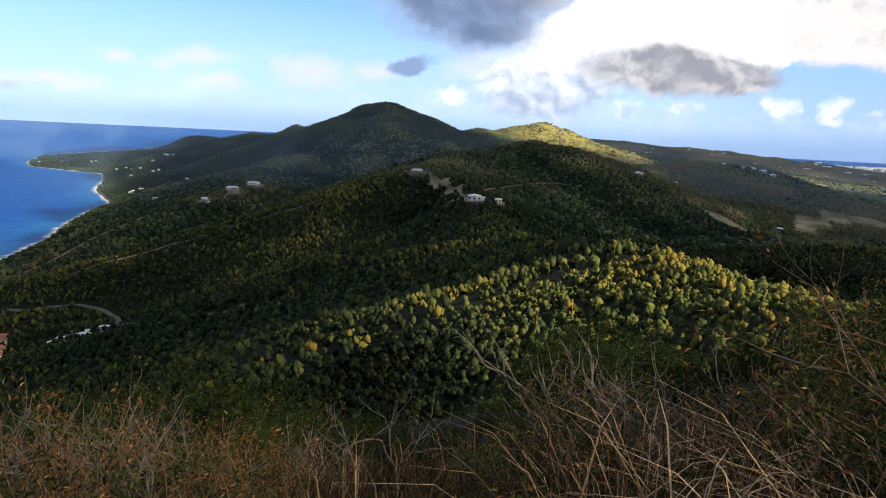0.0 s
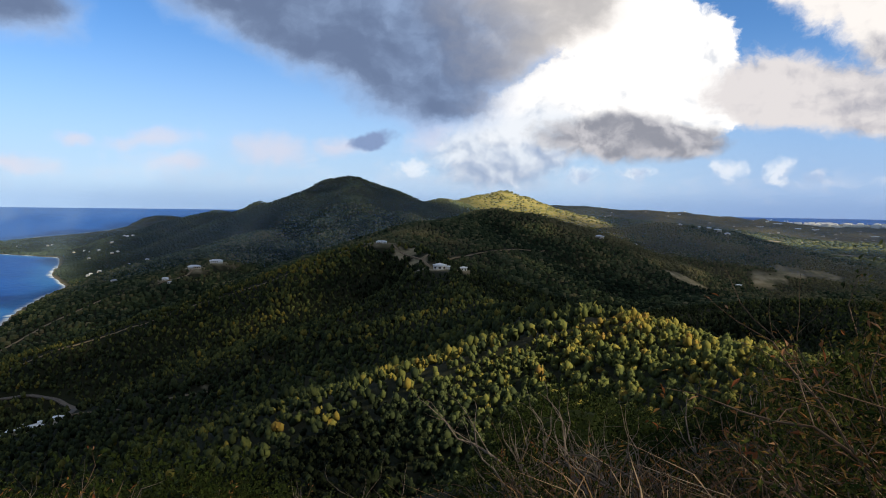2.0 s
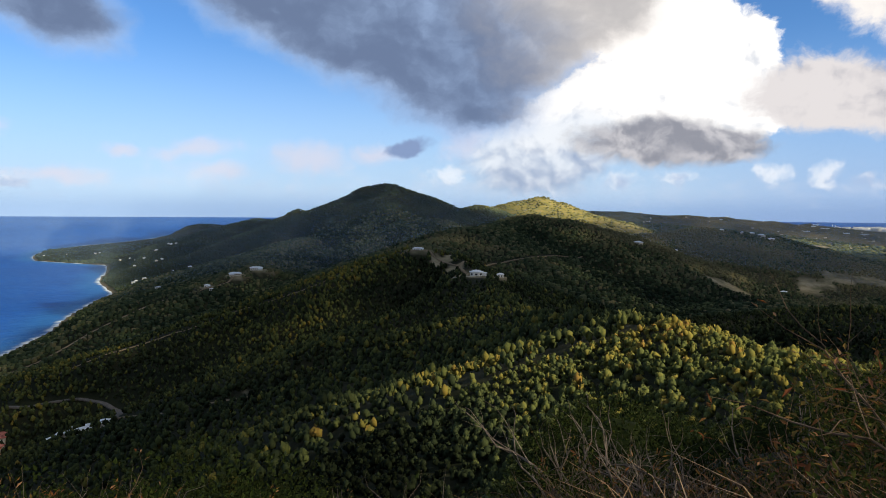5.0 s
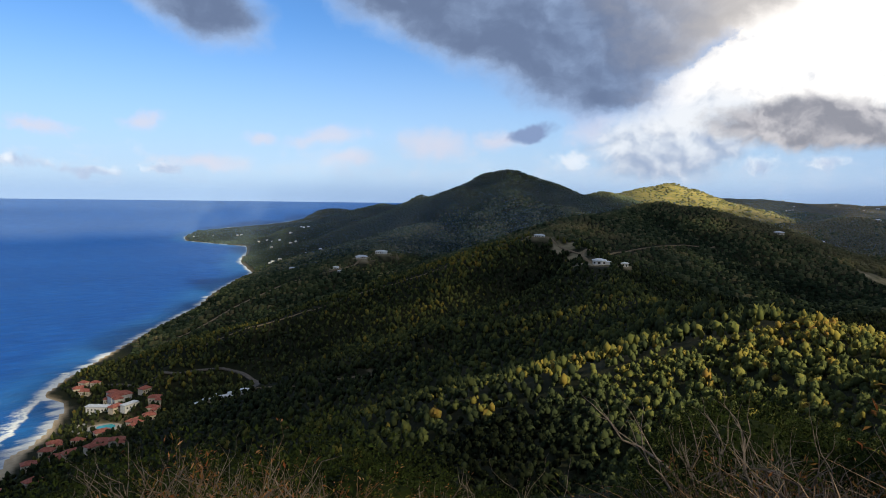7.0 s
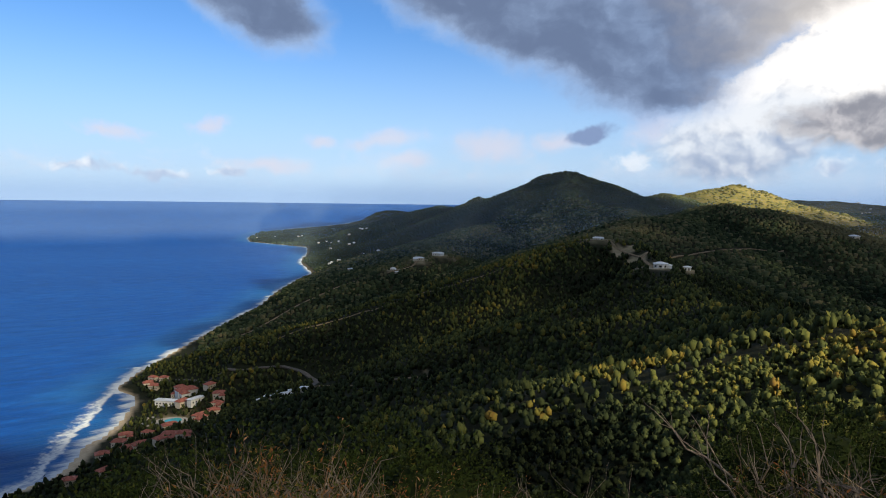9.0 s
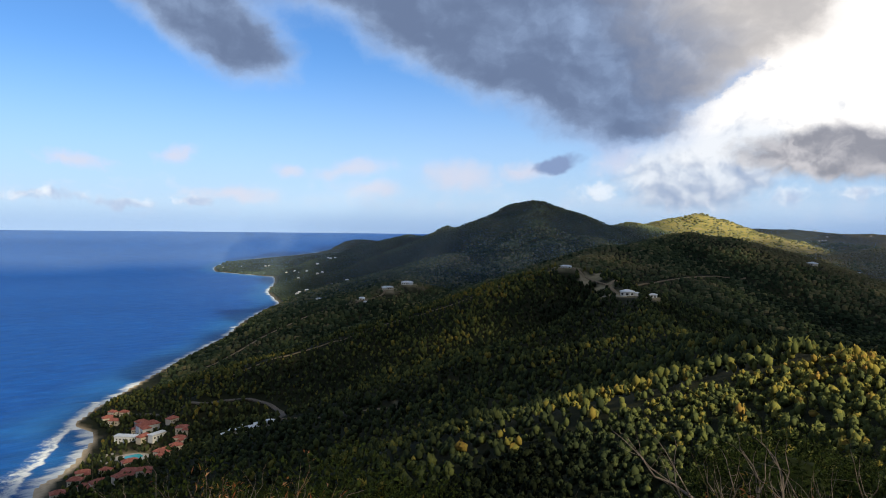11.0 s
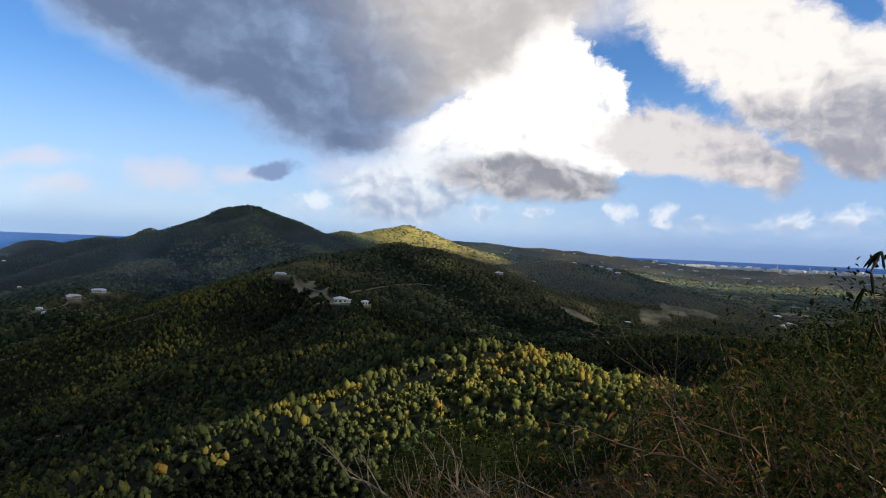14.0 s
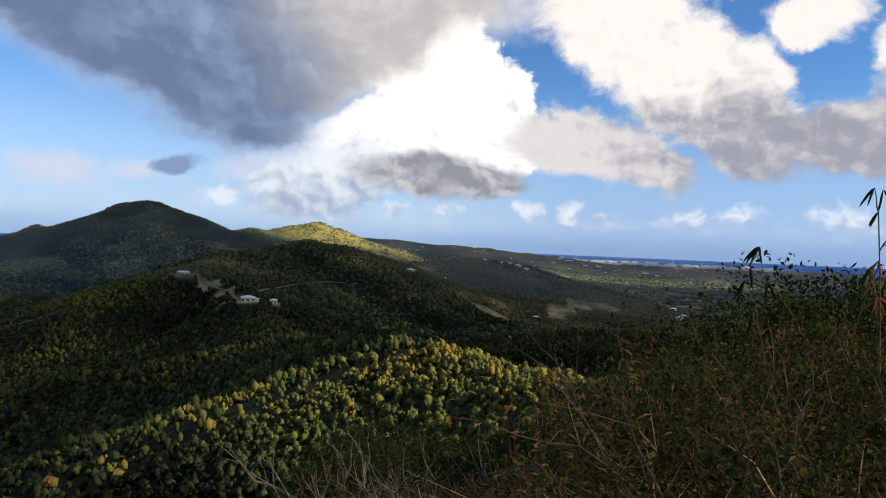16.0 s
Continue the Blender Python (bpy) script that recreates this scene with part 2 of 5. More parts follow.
def seg_dist(x, y, p, q):
    """Distance to the segment p-q and the place along it, 0 to 1."""
    d = q[:2] - p[:2]
    s = np.clip(((x - p[0]) * d[0] + (y - p[1]) * d[1]) / (d @ d), 0, 1)
    return np.hypot(x - p[0] - s * d[0], y - p[1] - s * d[1]), s


NEAR = 2800.0      # beyond this the distance is drawn together, so that the horizon fits
SPAN = 2100.0


def pulled(x, y, z):
    """A true place, drawn towards the eye beyond NEAR; the direction stays. Returns the place and the scale."""
    dist = np.hypot(x, y)
    u = np.maximum(dist - NEAR, 0) / SPAN
    k = np.where(dist > NEAR, (NEAR + SPAN * u / (1 + u)) / np.maximum(dist, 1.0), 1.0)
    z = z - dist ** 2 / 1.48e7
    return x * k, y * k, EYE_Z + (z - EYE_Z) * k, k


# ---- the lie of the land ----
def shore(az, *el):
    """Places on the water's edge: the bearing and the dip at which the eye sees them."""
    return [(a, EYE_Z / math.tan(radians(e))) for a, e in zip(az, el)]


COAST = [polar(a, d) for a, d in (
    *shore((-53, -48.0, -46.8, -45.7, -45.0, -44.2, -43.4, -42.2, -41.3, -40.6, -40.8, -41.9, -40.8, -39.2, -37.4, -35.3),
           22.0, 21.15, 20.96, 20.45, 19.84, 18.92, 18.68, 18.0, 17.05, 16.2, 15.6, 15.0, 14.2, 13.3, 12.4, 11.3),
    *shore((-33.4, -31.0, -29.4, -27.8, -26.5, -27.1, -27.6, -26.9, -26.9, -29.2, -31.6, -31.9),
           10.3, 9.15, 7.9, 7.0, 6.46, 5.84, 5.45, 4.65, 4.18, 3.97, 3.72, 3.39),
    *shore((-31.0, -28.7, -25.5, -23.6, -22.7), 2.98, 2.65, 2.36, 2.12, 1.92),
    (-21.6, 7200), (-18.5, 8000), (-10, 9500), (5, 14000), (20, 17500), (27, 16500), (45, 15000), (62, 13000), (110, 12000),
    (170, 6000), (-165, 3000), (-140, 1500), (-110, 800), (-80, 560), (-62, 500))]


def shore_distance(x, y):
    """Metres from the water's edge, positive on land."""
    best = np.full(x.shape, 1e9)
    inside = np.zeros(x.shape, bool)
    for p, q in zip(COAST, COAST[1:] + COAST[:1]):
        d, _ = seg_dist(x, y, p, q)
        best = np.minimum(best, d)
        cross = (p[1] > y) != (q[1] > y)
        with np.errstate(divide="ignore", invalid="ignore"):
            inside ^= cross & (x < (q[0] - p[0]) * (y - p[1]) / (q[1] - p[1]) + p[0])
    return np.where(inside, best, -best)


# ridges: slope of their sides, roundness of the crest, then bearing, distance, height along the crest
RIDGES = [
    (0.72, 35, (-13.6, 2800, 186), (-12.2, 2800, 222), (-11.3, 2760, 208), (-9.8, 2450, 214), (-8.2, 2330, 262), (-6.5, 2300, 312), (-5.2, 2300, 319), (-4.1, 2300, 317)),
    (0.46, 40, (-4.1, 2310, 316), (-2.2, 2320, 282), (0.3, 2350, 226), (3.2, 2500, 244), (4.9, 2700, 240)),
    (0.36, 45, (4.9, 2700, 240), (6.6, 3000, 281), (8.1, 3000, 290), (9.5, 3000, 272), (11.5, 3000, 240), (13.9, 2950, 184), (16.7, 2900, 130)),
    (0.34, 25, (3.2, 2500, 250), (5.0, 2250, 190), (6.4, 2050, 150)),
    (0.36, 25, (-4.4, 2290, 312), (-4.2, 1900, 205), (-5.6, 1600, 135)),
    (0.36, 25, (-2.0, 2300, 276), (-0.6, 1950, 192), (0.6, 1650, 150)),
    (0.36, 25, (-7.0, 2260, 282), (-9.0, 1950, 165), (-13, 1700, 112)),
    (0.30, 50, (-12.5, 2800, 196), (-15.8, 2850, 184), (-18.0, 3300, 128), (-22.2, 3500, 84), (-27, 3450, 42), (-30.5, 3480, 18)),
    (0.22, 150, (-21.0, 6600, 75), (-19.8, 6500, 113), (-18.3, 6600, 90)),
    (0.26, 40, (-10, 1900, 150), (-14, 1550, 118), (-17.3, 1300, 98), (-19.6, 1200, 88), (-23, 1150, 60)),
    (0.36, 30, (1.3, 1130, 187), (3.2, 1220, 190), (5.4, 1350, 196), (8.1, 1450, 217), (10.0, 1450, 210), (12.9, 1450, 189), (15.8, 1500, 160)),
    (0.24, 40, (15.8, 1700, 150), (18.5, 1900, 168), (21.2, 1900, 181), (23.8, 1900, 176), (27.2, 1850, 150), (31, 1800, 110)),
    (0.36, 18, (1.3, 1130, 187), (-0.7, 985, 174), (-2.2, 905, 167), (-4.6, 870, 160), (-8.5, 840, 137), (-12.2, 820, 120), (-16.2, 800, 105), (-21.6, 790, 83), (-26.4, 775, 69), (-30.9, 765, 54), (-35.3, 735, 40)),
    (0.52, 6, (62, 14, 214.8), (56, 30, 212), (48, 62, 203), (41, 95, 195.5), (35.5, 130, 190), (27, 182, 183), (20, 230, 182), (16.8, 250, 180), (12, 330, 166), (8, 450, 148), (4.4, 600, 143), (3.2, 730, 147), (2.3, 800, 153), (-0.7, 985, 172)),
    (0.38, 14, (2.8, 720, 143), (-1.7, 640, 119), (-4.6, 600, 115), (-8.5, 570, 106), (-11.3, 550, 101), (-13.6, 530, 91), (-16.8, 500, 85), (-20.3, 480, 79)),
    (0.42, 12, (14, 285, 162), (9, 275, 138), (3, 280, 116), (-5.6, 290, 98), (-11, 310, 86), (-17, 345, 76)),
    (0.30, 40, (7, 480, 140), (4, 420, 124), (0, 400, 112), (-5, 410, 100)),
    (0.40, 10, (13, 240, 172), (9, 190, 158), (4, 170, 146), (-4, 180, 130)),
    (0.58, 2.5, (0, 0, 215.6), (80, 5, 215.6), (66, 12, 215.0)),
    (0.55, 4, (120, 8, 215.4), (150, 120, 224), (155, 500, 262), (150, 1100, 290)),
    (0.60, 4, (-78, 8, 213.5), (-76, 40, 189), (-68, 120, 140), (-60, 260, 75)),
    (0.22, 50, (25, 1000, 92), (30, 900, 104), (36, 850, 112), (44, 760, 125)),
    (0.12, 300, (11, 6200, 255), (13.9, 6200, 254), (17.6, 6500, 221), (22.1, 7000, 203), (27, 7600, 150)),
]
CRESTS = [(s, w, np.array([(*polar(a, d), z) for a, d, z in pts])) for s, w, *pts in RIDGES]
# level pads: bearing, distance, height, radius
PADS = [(-38.0, 644, 9.0, 16), (3.0, 730, 148.5, 20), (5.1, 738, 146.5, 9), (-2.1, 905, 167, 18), (-19.6, 1200, 88.5, 14), (-17.5, 1290, 98, 22), (-15.6, 1340, 104, 22)]


def height(x, y):
    x, y = np.asarray(x, float), np.asarray(y, float)
    ds = shore_distance(x, y)
    dist = np.hypot(x, y)
    az = np.degrees(np.arctan2(x, y))
    right = 1 / (1 + np.exp(-(az - 8) / 4))
    base = 2.0 + (1 - right) * 42 * (1 - np.exp(-np.maximum(ds - 25, 0) / 420)) + right * (58 * np.exp(-np.maximum(dist - 1200, 0) / 4200))
    base = np.where(ds > 0, np.minimum(base, 0.8 + ds * 0.14 + right * 60), ds * 0.08)
    rough = fbm(x / 260 + 3.1, y / 260 + 8.2, 4, 3)
    warp = 30 * fbm(x / 180, y / 180, 3, 11)
    total = np.zeros(x.shape)
    k = np.clip(dist / 100, 0.12, 4.0)
    z0 = base
    acc = np.exp(np.clip((z0 - 217) / k, -500, 500))
    for slope, w, pts in CRESTS:
        far_w = np.clip(w / 60, 0.15, 1.2)
        best = np.full(x.shape, -1e3)
        for p, q in zip(pts, pts[1:]):
            d, s = seg_dist(x, y, p, q)
            d = np.maximum(d + warp * far_w * np.clip(d / 120, 0, 1) + rough * far_w * 22 * np.clip(d / 60, 0, 1), 0)
            best = np.maximum(best, p[2] + (q[2] - p[2]) * s - slope * d * d / (d + w))
        acc = acc + np.exp(np.clip((best - 217) / k, -500, 500))
    z = 217 + k * np.log(acc + 1e-300)
    inland = np.clip(ds / 120, 0, 1)
    z = np.where(ds > 0, np.minimum(z, 1.0 + ds * 0.26 + np.maximum(ds - 70, 0) * 0.6), base)
    total = z + inland * np.clip((dist - 40) / 200, 0, 1) * (7.0 * rough + 1.6 * fbm(x / 45, y / 45, 3, 5)) \
        - inland * np.clip((dist - 1300) / 500, 0, 1) * np.clip((z - 70) / 60, 0, 1) * 34 * (0.5 - np.abs(fbm(x / 190 + 9.3, y / 330 + 1.7, 3, 91))) + 13 * inland * np.clip((dist - 1300) / 500, 0, 1) * np.clip((z - 70) / 60, 0, 1)
    for a, d, zp, r in PADS:
        c = polar(a, d)
        m = np.clip((np.hypot(x - c[0], y - c[1]) - r) / (1.2 * r), 0, 1)
        m = m * m * (3 - 2 * m)
        total = zp + (total - zp) * m
    return np.where(ds > 0, np.maximum(total, 0.3), base)


def ground_at(az, dist):
    p = polar(az, dist)
    return float(height(np.array([p[0]]), np.array([p[1]]))[0])


def place(az, dist, lift=0.0):
    """The place on the ground at a bearing and distance, and the scale there."""
    p = polar(az, dist)
    x, y, z, k = pulled(np.array([p[0]]), np.array([p[1]]), height(np.array([p[0]]), np.array([p[1]])))
    return Vector((float(x[0]), float(y[0]), float(z[0]) + lift)), float(k[0])


AZ = np.concatenate([np.arange(-180, -62, 4.0), np.arange(-62, 64, 0.4), np.arange(64, 180, 4.0)])
RAD = np.concatenate([[0.0, 0.7], 1.5 * 1.03 ** np.arange(0, 200), 554 * 1.012 ** np.arange(0, 78), 1.5 * 1.03 ** np.arange(232, 347)])


def polar_sheet(zfun, radii):
    a, r = np.meshgrid(np.radians(AZ), radii, indexing="ij")
    x, y = (r * np.sin(a)).ravel(), (r * np.cos(a)).ravel()
    z = zfun(x, y)
    n, m = len(AZ), len(radii)
    i, j = np.meshgrid(np.arange(n), np.arange(m - 1), indexing="ij")
    i2 = (i + 1) % n
    faces = np.stack([i * m + j, i * m + j + 1, i2 * m + j + 1, i2 * m + j], -1).reshape(-1, 4)
    px_, py_, pz_, _ = pulled(x, y, z)
    return np.stack([px_, py_, pz_], -1), faces[:, ::-1], x, y, z

# ---- materials ----
class Mat:
    """A small wrapper round one node material."""

    def __init__(self, name, rough=0.8, spec=0.3):
        self.m = bpy.data.materials.new(name)
        self.m.use_nodes = True
        self.t = self.m.node_tree
        self.b = self.t.nodes["Principled BSDF"]
        self.b.inputs["Roughness"].default_value = rough
        self.b.inputs["Specular IOR Level"].default_value = spec

    def node(self, kind, **props):
        n = self.t.nodes.new(kind)
        for k, v in props.items():
            setattr(n, k, v)
        return n

    def link(self, a, b):
        self.t.links.new(a, b)

    def coords(self, kind="Object"):
        if kind == "Position":
            return self.node("ShaderNodeNewGeometry").outputs["Position"]
        return self.node("ShaderNodeTexCoord").outputs[kind]

    def noise(self, scale, detail=4.0, rough=0.55, vec=None):
        n = self.node("ShaderNodeTexNoise")
        n.inputs["Scale"].default_value, n.inputs["Detail"].default_value, n.inputs["Roughness"].default_value = scale, detail, rough
        self.link(vec if vec is not None else self.coords("Position"), n.inputs["Vector"])
        return n.outputs[0]

    def math(self, op, a, b=None, c=None, clamp=False):
        n = self.node("ShaderNodeMath", operation=op, use_clamp=clamp)
        for i, v in enumerate((a, b, c)):
            if v is None:
                continue
            if isinstance(v, (int, float)):
                n.inputs[i].default_value = v
            else:
                self.link(v, n.inputs[i])
        return n.outputs[0]

    def step(self, v, lo, hi):
        n = self.node("ShaderNodeMapRange", interpolation_type="SMOOTHSTEP")
        self.link(v, n.inputs[0])
        n.inputs[1].default_value, n.inputs[2].default_value = lo, hi
        return n.outputs[0]

    def ramp(self, v, *stops):
        n = self.node("ShaderNodeValToRGB")
        e = n.color_ramp.elements
        while len(e) < len(stops):
            e.new(0.5)
        for el, (p, c) in zip(e, stops):
            el.position, el.color = p, (*c, 1)
        self.link(v, n.inputs[0])
        return n.outputs[0]

    def mix(self, f, a, b, mode="MIX"):
        n = self.node("ShaderNodeMix", data_type="RGBA", blend_type=mode)
        for i, v in ((0, f), (6, a), (7, b)):
            if isinstance(v, tuple):
                n.inputs[i].default_value = (*v, 1)
            elif isinstance(v, (int, float)):
                n.inputs[i].default_value = v
            else:
                self.link(v, n.inputs[i])
        return n.outputs[2]

    def attr(self, name):
        return self.node("ShaderNodeAttribute", attribute_name=name).outputs["Fac"]

    def base(self, col):
        if isinstance(col, tuple):
            self.b.inputs["Base Color"].default_value = (*col, 1)
        else:
            self.link(col, self.b.inputs["Base Color"])
        return self

    def bump(self, h, dist=0.02, strength=1.0):
        n = self.node("ShaderNodeBump")
        n.inputs["Distance"].default_value, n.inputs["Strength"].default_value = dist, strength
        self.link(h, n.inputs["Height"])
        self.link(n.outputs[0], self.b.inputs["Normal"])
        return self


def foliage_mat(name, *stops, through=0.25, grain=0.9, mottle=0.3, each=0.16):
    """Leaves: the tint of each plant, varied leaf by leaf, with some light passing through."""
    m = Mat(name, 0.85, 0.03)
    vary = m.node("ShaderNodeNewGeometry").outputs["Random Per Island"]
    v = m.math("ADD", m.attr("tint"), m.math("MULTIPLY", m.math("SUBTRACT", vary, 0.5), each))
    v = m.math("ADD", v, m.math("MULTIPLY", m.math("SUBTRACT", m.noise(grain, 3), 0.5), mottle), clamp=True)
    col = m.ramp(v, *stops)
    m.base(col)
    tr = m.node("ShaderNodeBsdfTranslucent")
    m.link(col, tr.inputs[0])
    mix = m.node("ShaderNodeMixShader")
    mix.inputs[0].default_value = through
    m.link(m.b.outputs[0], mix.inputs[1])
    m.link(tr.outputs[0], mix.inputs[2])
    m.link(mix.outputs[0], m.t.nodes["Material Output"].inputs[0])
    return m.m


WOODS = foliage_mat("canopy leaves", (0.0, (0.007, 0.010, 0.005)), (0.35, (0.036, 0.049, 0.024)), (0.6, (0.096, 0.112, 0.036)), (0.78, (0.20, 0.168, 0.038)), (0.92, (0.23, 0.140, 0.038)), (1.0, (0.13, 0.108, 0.08)))
FOREST = foliage_mat("dark forest leaves", (0.0, (0.010, 0.017, 0.010)), (0.3, (0.026, 0.041, 0.022)), (0.55, (0.066, 0.084, 0.042)), (0.8, (0.135, 0.126, 0.066)), (1.0, (0.17, 0.14, 0.095)), through=0.15)
# cooler, bluer greens: the haze of distance put into the leaf colour
FAR_FOREST = foliage_mat("haze-blue mountain forest leaves", (0.0, (0.014, 0.022, 0.016)), (0.4, (0.034, 0.048, 0.032)), (0.7, (0.074, 0.088, 0.044)), (1.0, (0.17, 0.15, 0.052)), through=0.1, grain=0.012, mottle=0.18, each=0.04)

g = Mat("hillside earth", 0.95, 0.1)
n1 = g.noise(0.02, 6)
gc = g.ramp(g.math("ADD", g.math("MULTIPLY", n1, 0.7), g.math("MULTIPLY", g.noise(0.35, 5), 0.3)),
            (0.3, (0.008, 0.011, 0.005)), (0.5, (0.015, 0.018, 0.008)), (0.68, (0.034, 0.031, 0.015)))
# dry grass of the far hill, with sunlight put into its pale colour
gc = g.mix(g.attr("sunlit_meadow"), gc, g.ramp(g.noise(0.04, 6), (0.3, (0.12, 0.125, 0.035)), (0.5, (0.22, 0.195, 0.06)), (0.7, (0.30, 0.24, 0.09))))
gc = g.mix(g.attr("field"), gc, g.ramp(g.noise(0.05, 6), (0.3, (0.11, 0.105, 0.055)), (0.55, (0.25, 0.21, 0.13)), (0.75, (0.34, 0.29, 0.20))))
gc = g.mix(g.attr("sand"), gc, g.ramp(g.noise(0.3, 4), (0.3, (0.40, 0.31, 0.20)), (0.7, (0.52, 0.42, 0.29))))
EARTH = g.base(gc).bump(g.noise(1.2, 6), 0.4, 0.6).m

s = Mat("sea water", 0.45, 0.06)
sd = s.attr("shore")
pos = s.coords("Position")
swell = s.node("ShaderNodeCombineXYZ")
for k_, way_, size_ in ((0, (-0.74, 0.67, 0), 1.0), (1, (0.67, 0.74, 0), 0.26)):
    dot = s.node("ShaderNodeVectorMath", operation="DOT_PRODUCT")
    s.link(pos, dot.inputs[0])
    dot.inputs[1].default_value = way_
    s.link(s.math("MULTIPLY", dot.outputs["Value"], size_), swell.inputs[k_])
wv = swell.outputs[0]
patch = s.noise(0.0035, 5, 0.6, wv)
# light and dark faces of the waves put into the water colour as streaks
deepc = s.ramp(s.math("ADD", s.math("MULTIPLY", patch, 0.22), s.math("MULTIPLY", s.noise(0.075, 7, 0.78, wv), 0.83)),
               (0.36, (0.002, 0.028, 0.145)), (0.55, (0.004, 0.056, 0.265)), (0.72, (0.010, 0.105, 0.41)))
shoal = s.step(s.math("ADD", sd, s.math("MULTIPLY", s.math("SUBTRACT", patch, 0.5), -160.0)), 110.0, 5.0)
seac = s.mix(s.math("MULTIPLY", shoal, 0.5), deepc, (0.020, 0.12, 0.29))
streak = s.noise(0.055, 7, 0.72, wv)
wash = s.math("MULTIPLY", s.step(s.math("ADD", sd, s.math("MULTIPLY", s.math("SUBTRACT", streak, 0.5), -60.0)), 16.0, 2.0), s.step(streak, 0.26, 0.52))
# the breaker: a sharp front towards the land, ragged streaks towards the sea
bk = s.math("ADD", s.attr("breaker"), s.math("MULTIPLY", s.math("SUBTRACT", s.noise(0.03, 6, 0.65), 0.5), 36.0))
line = s.math("MULTIPLY", s.step(bk, -3.0, 2.0), s.step(s.math("ADD", bk, s.math("MULTIPLY", s.math("SUBTRACT", s.noise(0.16, 6, 0.7), 0.5), 40.0)), 15.0, 1.0))
caps = s.math("MULTIPLY", s.step(s.noise(0.11, 3, 0.55, wv), 0.735, 0.775), 0.35)
foam = s.math("MAXIMUM", s.math("MAXIMUM", wash, line), caps)
s.base(s.mix(foam, seac, (0.50, 0.55, 0.60)))
s.link(s.math("ADD", s.math("MULTIPLY", foam, 0.4), 0.45), s.b.inputs["Roughness"])
s.bump(s.math("ADD", s.math("MULTIPLY", s.noise(0.045, 7, 0.62, wv), 1.0), s.math("MULTIPLY", s.noise(0.4, 3, 0.6, wv), 0.12)), 4.0, 1.0)
WATER = s.m

def vapour(name, clear):
    """Cloud that lets part of the light through."""
    c = Mat(name, 1.0, 0.0)
    c.base(c.ramp(c.noise(0.004, 4), (0.3, (0.80, 0.80, 0.82)), (0.7, (0.9, 0.9, 0.9))))
    tr = c.node("ShaderNodeBsdfTransparent")
    mix = c.node("ShaderNodeMixShader")
    mix.inputs[0].default_value = clear
    c.link(c.b.outputs[0], mix.inputs[1])
    c.link(tr.outputs[0], mix.inputs[2])
    c.link(mix.outputs[0], c.t.nodes["Material Output"].inputs[0])
    return c.m


CLOUD = vapour("cloud vapour", 0.55)
THIN_CLOUD = vapour("thin cloud vapour", 0.66)
WISP = vapour("cloud wisp vapour", 0.66)

# ---- land and sea ----
FIELDS = [(29.6, 1500, 34, 40, 10), (31.6, 1570, 48, 22, 5), (33.4, 1600, 40, 20, 0), (35.0, 1950, 40, 26, 0), (38.9, 2300, 90, 40, 0), (36.5, 2050, 46, 26, 0), (39.8, 1800, 30, 18, 10), (32.5, 2350, 70, 30, 0), (23.5, 1300, 40, 16, 0),
          (27, 2900, 90, 40, 0), (35, 3300, 130, 50, 0), (18, 3600, 110, 40, 10), (41, 2700, 90, 40, 0), (30, 4600, 220, 70, 0), (39, 5200, 260, 80, 0),
          (16.5, 320, 9, 3, 20), (-16.6, 500, 11, 4, 0), (0.1, 862, 15, 16, 0), (1.0, 800, 11, 12, 0)]


def field_mask(x, y):
    out = np.zeros(x.shape)
    for a, d, w, depth, lean in FIELDS:
        c0 = polar(a, d)
        t = radians(-a + lean)
        u = (x - c0[0]) * math.cos(t) + (y - c0[1]) * math.sin(t)
        v = -(x - c0[0]) * math.sin(t) + (y - c0[1]) * math.cos(t)
        r = np.hypot(u / w, v / (depth * 1.6)) + 0.7 * fbm(x / (w * 0.6), y / (w * 0.6), 3, 41)
        out = np.maximum(out, np.clip((1.05 - r) * 6, 0, 1))
    return out


def dry_mask(x, y):
    """Bare rounds about the houses."""
    out = np.zeros(x.shape)
    for a, d, z, r in PADS:
        c0 = polar(a, d)
        out = np.maximum(out, np.clip(2.2 - np.hypot(x - c0[0], y - c0[1]) / (r * 0.8) + 0.8 * fbm(x / 9, y / 9, 2, 5), 0, 1))
    return out


v, f, tx, ty, tz = polar_sheet(height, RAD)
sd_ = shore_distance(tx, ty)
beach = 3.5 + 6 * fbm(tx / 60, ty / 60, 2, 9)
cove = np.exp(-((tx + 418) ** 2 + (ty - 415) ** 2) / 105 ** 2)
sand = np.clip((beach + 13 * cove - sd_) / 6, 0, 1) * (sd_ < 60) * np.clip((1300 - np.hypot(tx, ty)) / 300, 0.25, 1)
tagged(new("ground", mesh_from("ground", v, f, [EARTH], {"field": np.maximum(np.maximum(field_mask(tx, ty), dry_mask(tx, ty)), 0.4 * np.clip((np.degrees(np.arctan2(tx, ty)) - 12) / 6, 0, 1) * np.clip((np.hypot(tx, ty) - 1300) / 500, 0, 1) * (np.abs(np.arctan2(tx, ty)) < 1.4)), "sand": sand, "sunlit_meadow": 0.95 * np.exp(-(((tx - 500) / 420) ** 2 + ((ty - 2950) / 380) ** 2))}, smooth=True)),
       "dry brown and olive hillside earth above the sea", "ground", kind="structure")
# where the swell breaks off the beach: bearing and distance
BREAK = [polar(a, d) for a, d in ((-40.0, 905), (-42.1, 808), (-43.0, 757), (-43.9, 712), (-44.9, 677), (-45.9, 637), (-46.6, 606), (-47.6, 578), (-50, 556))]


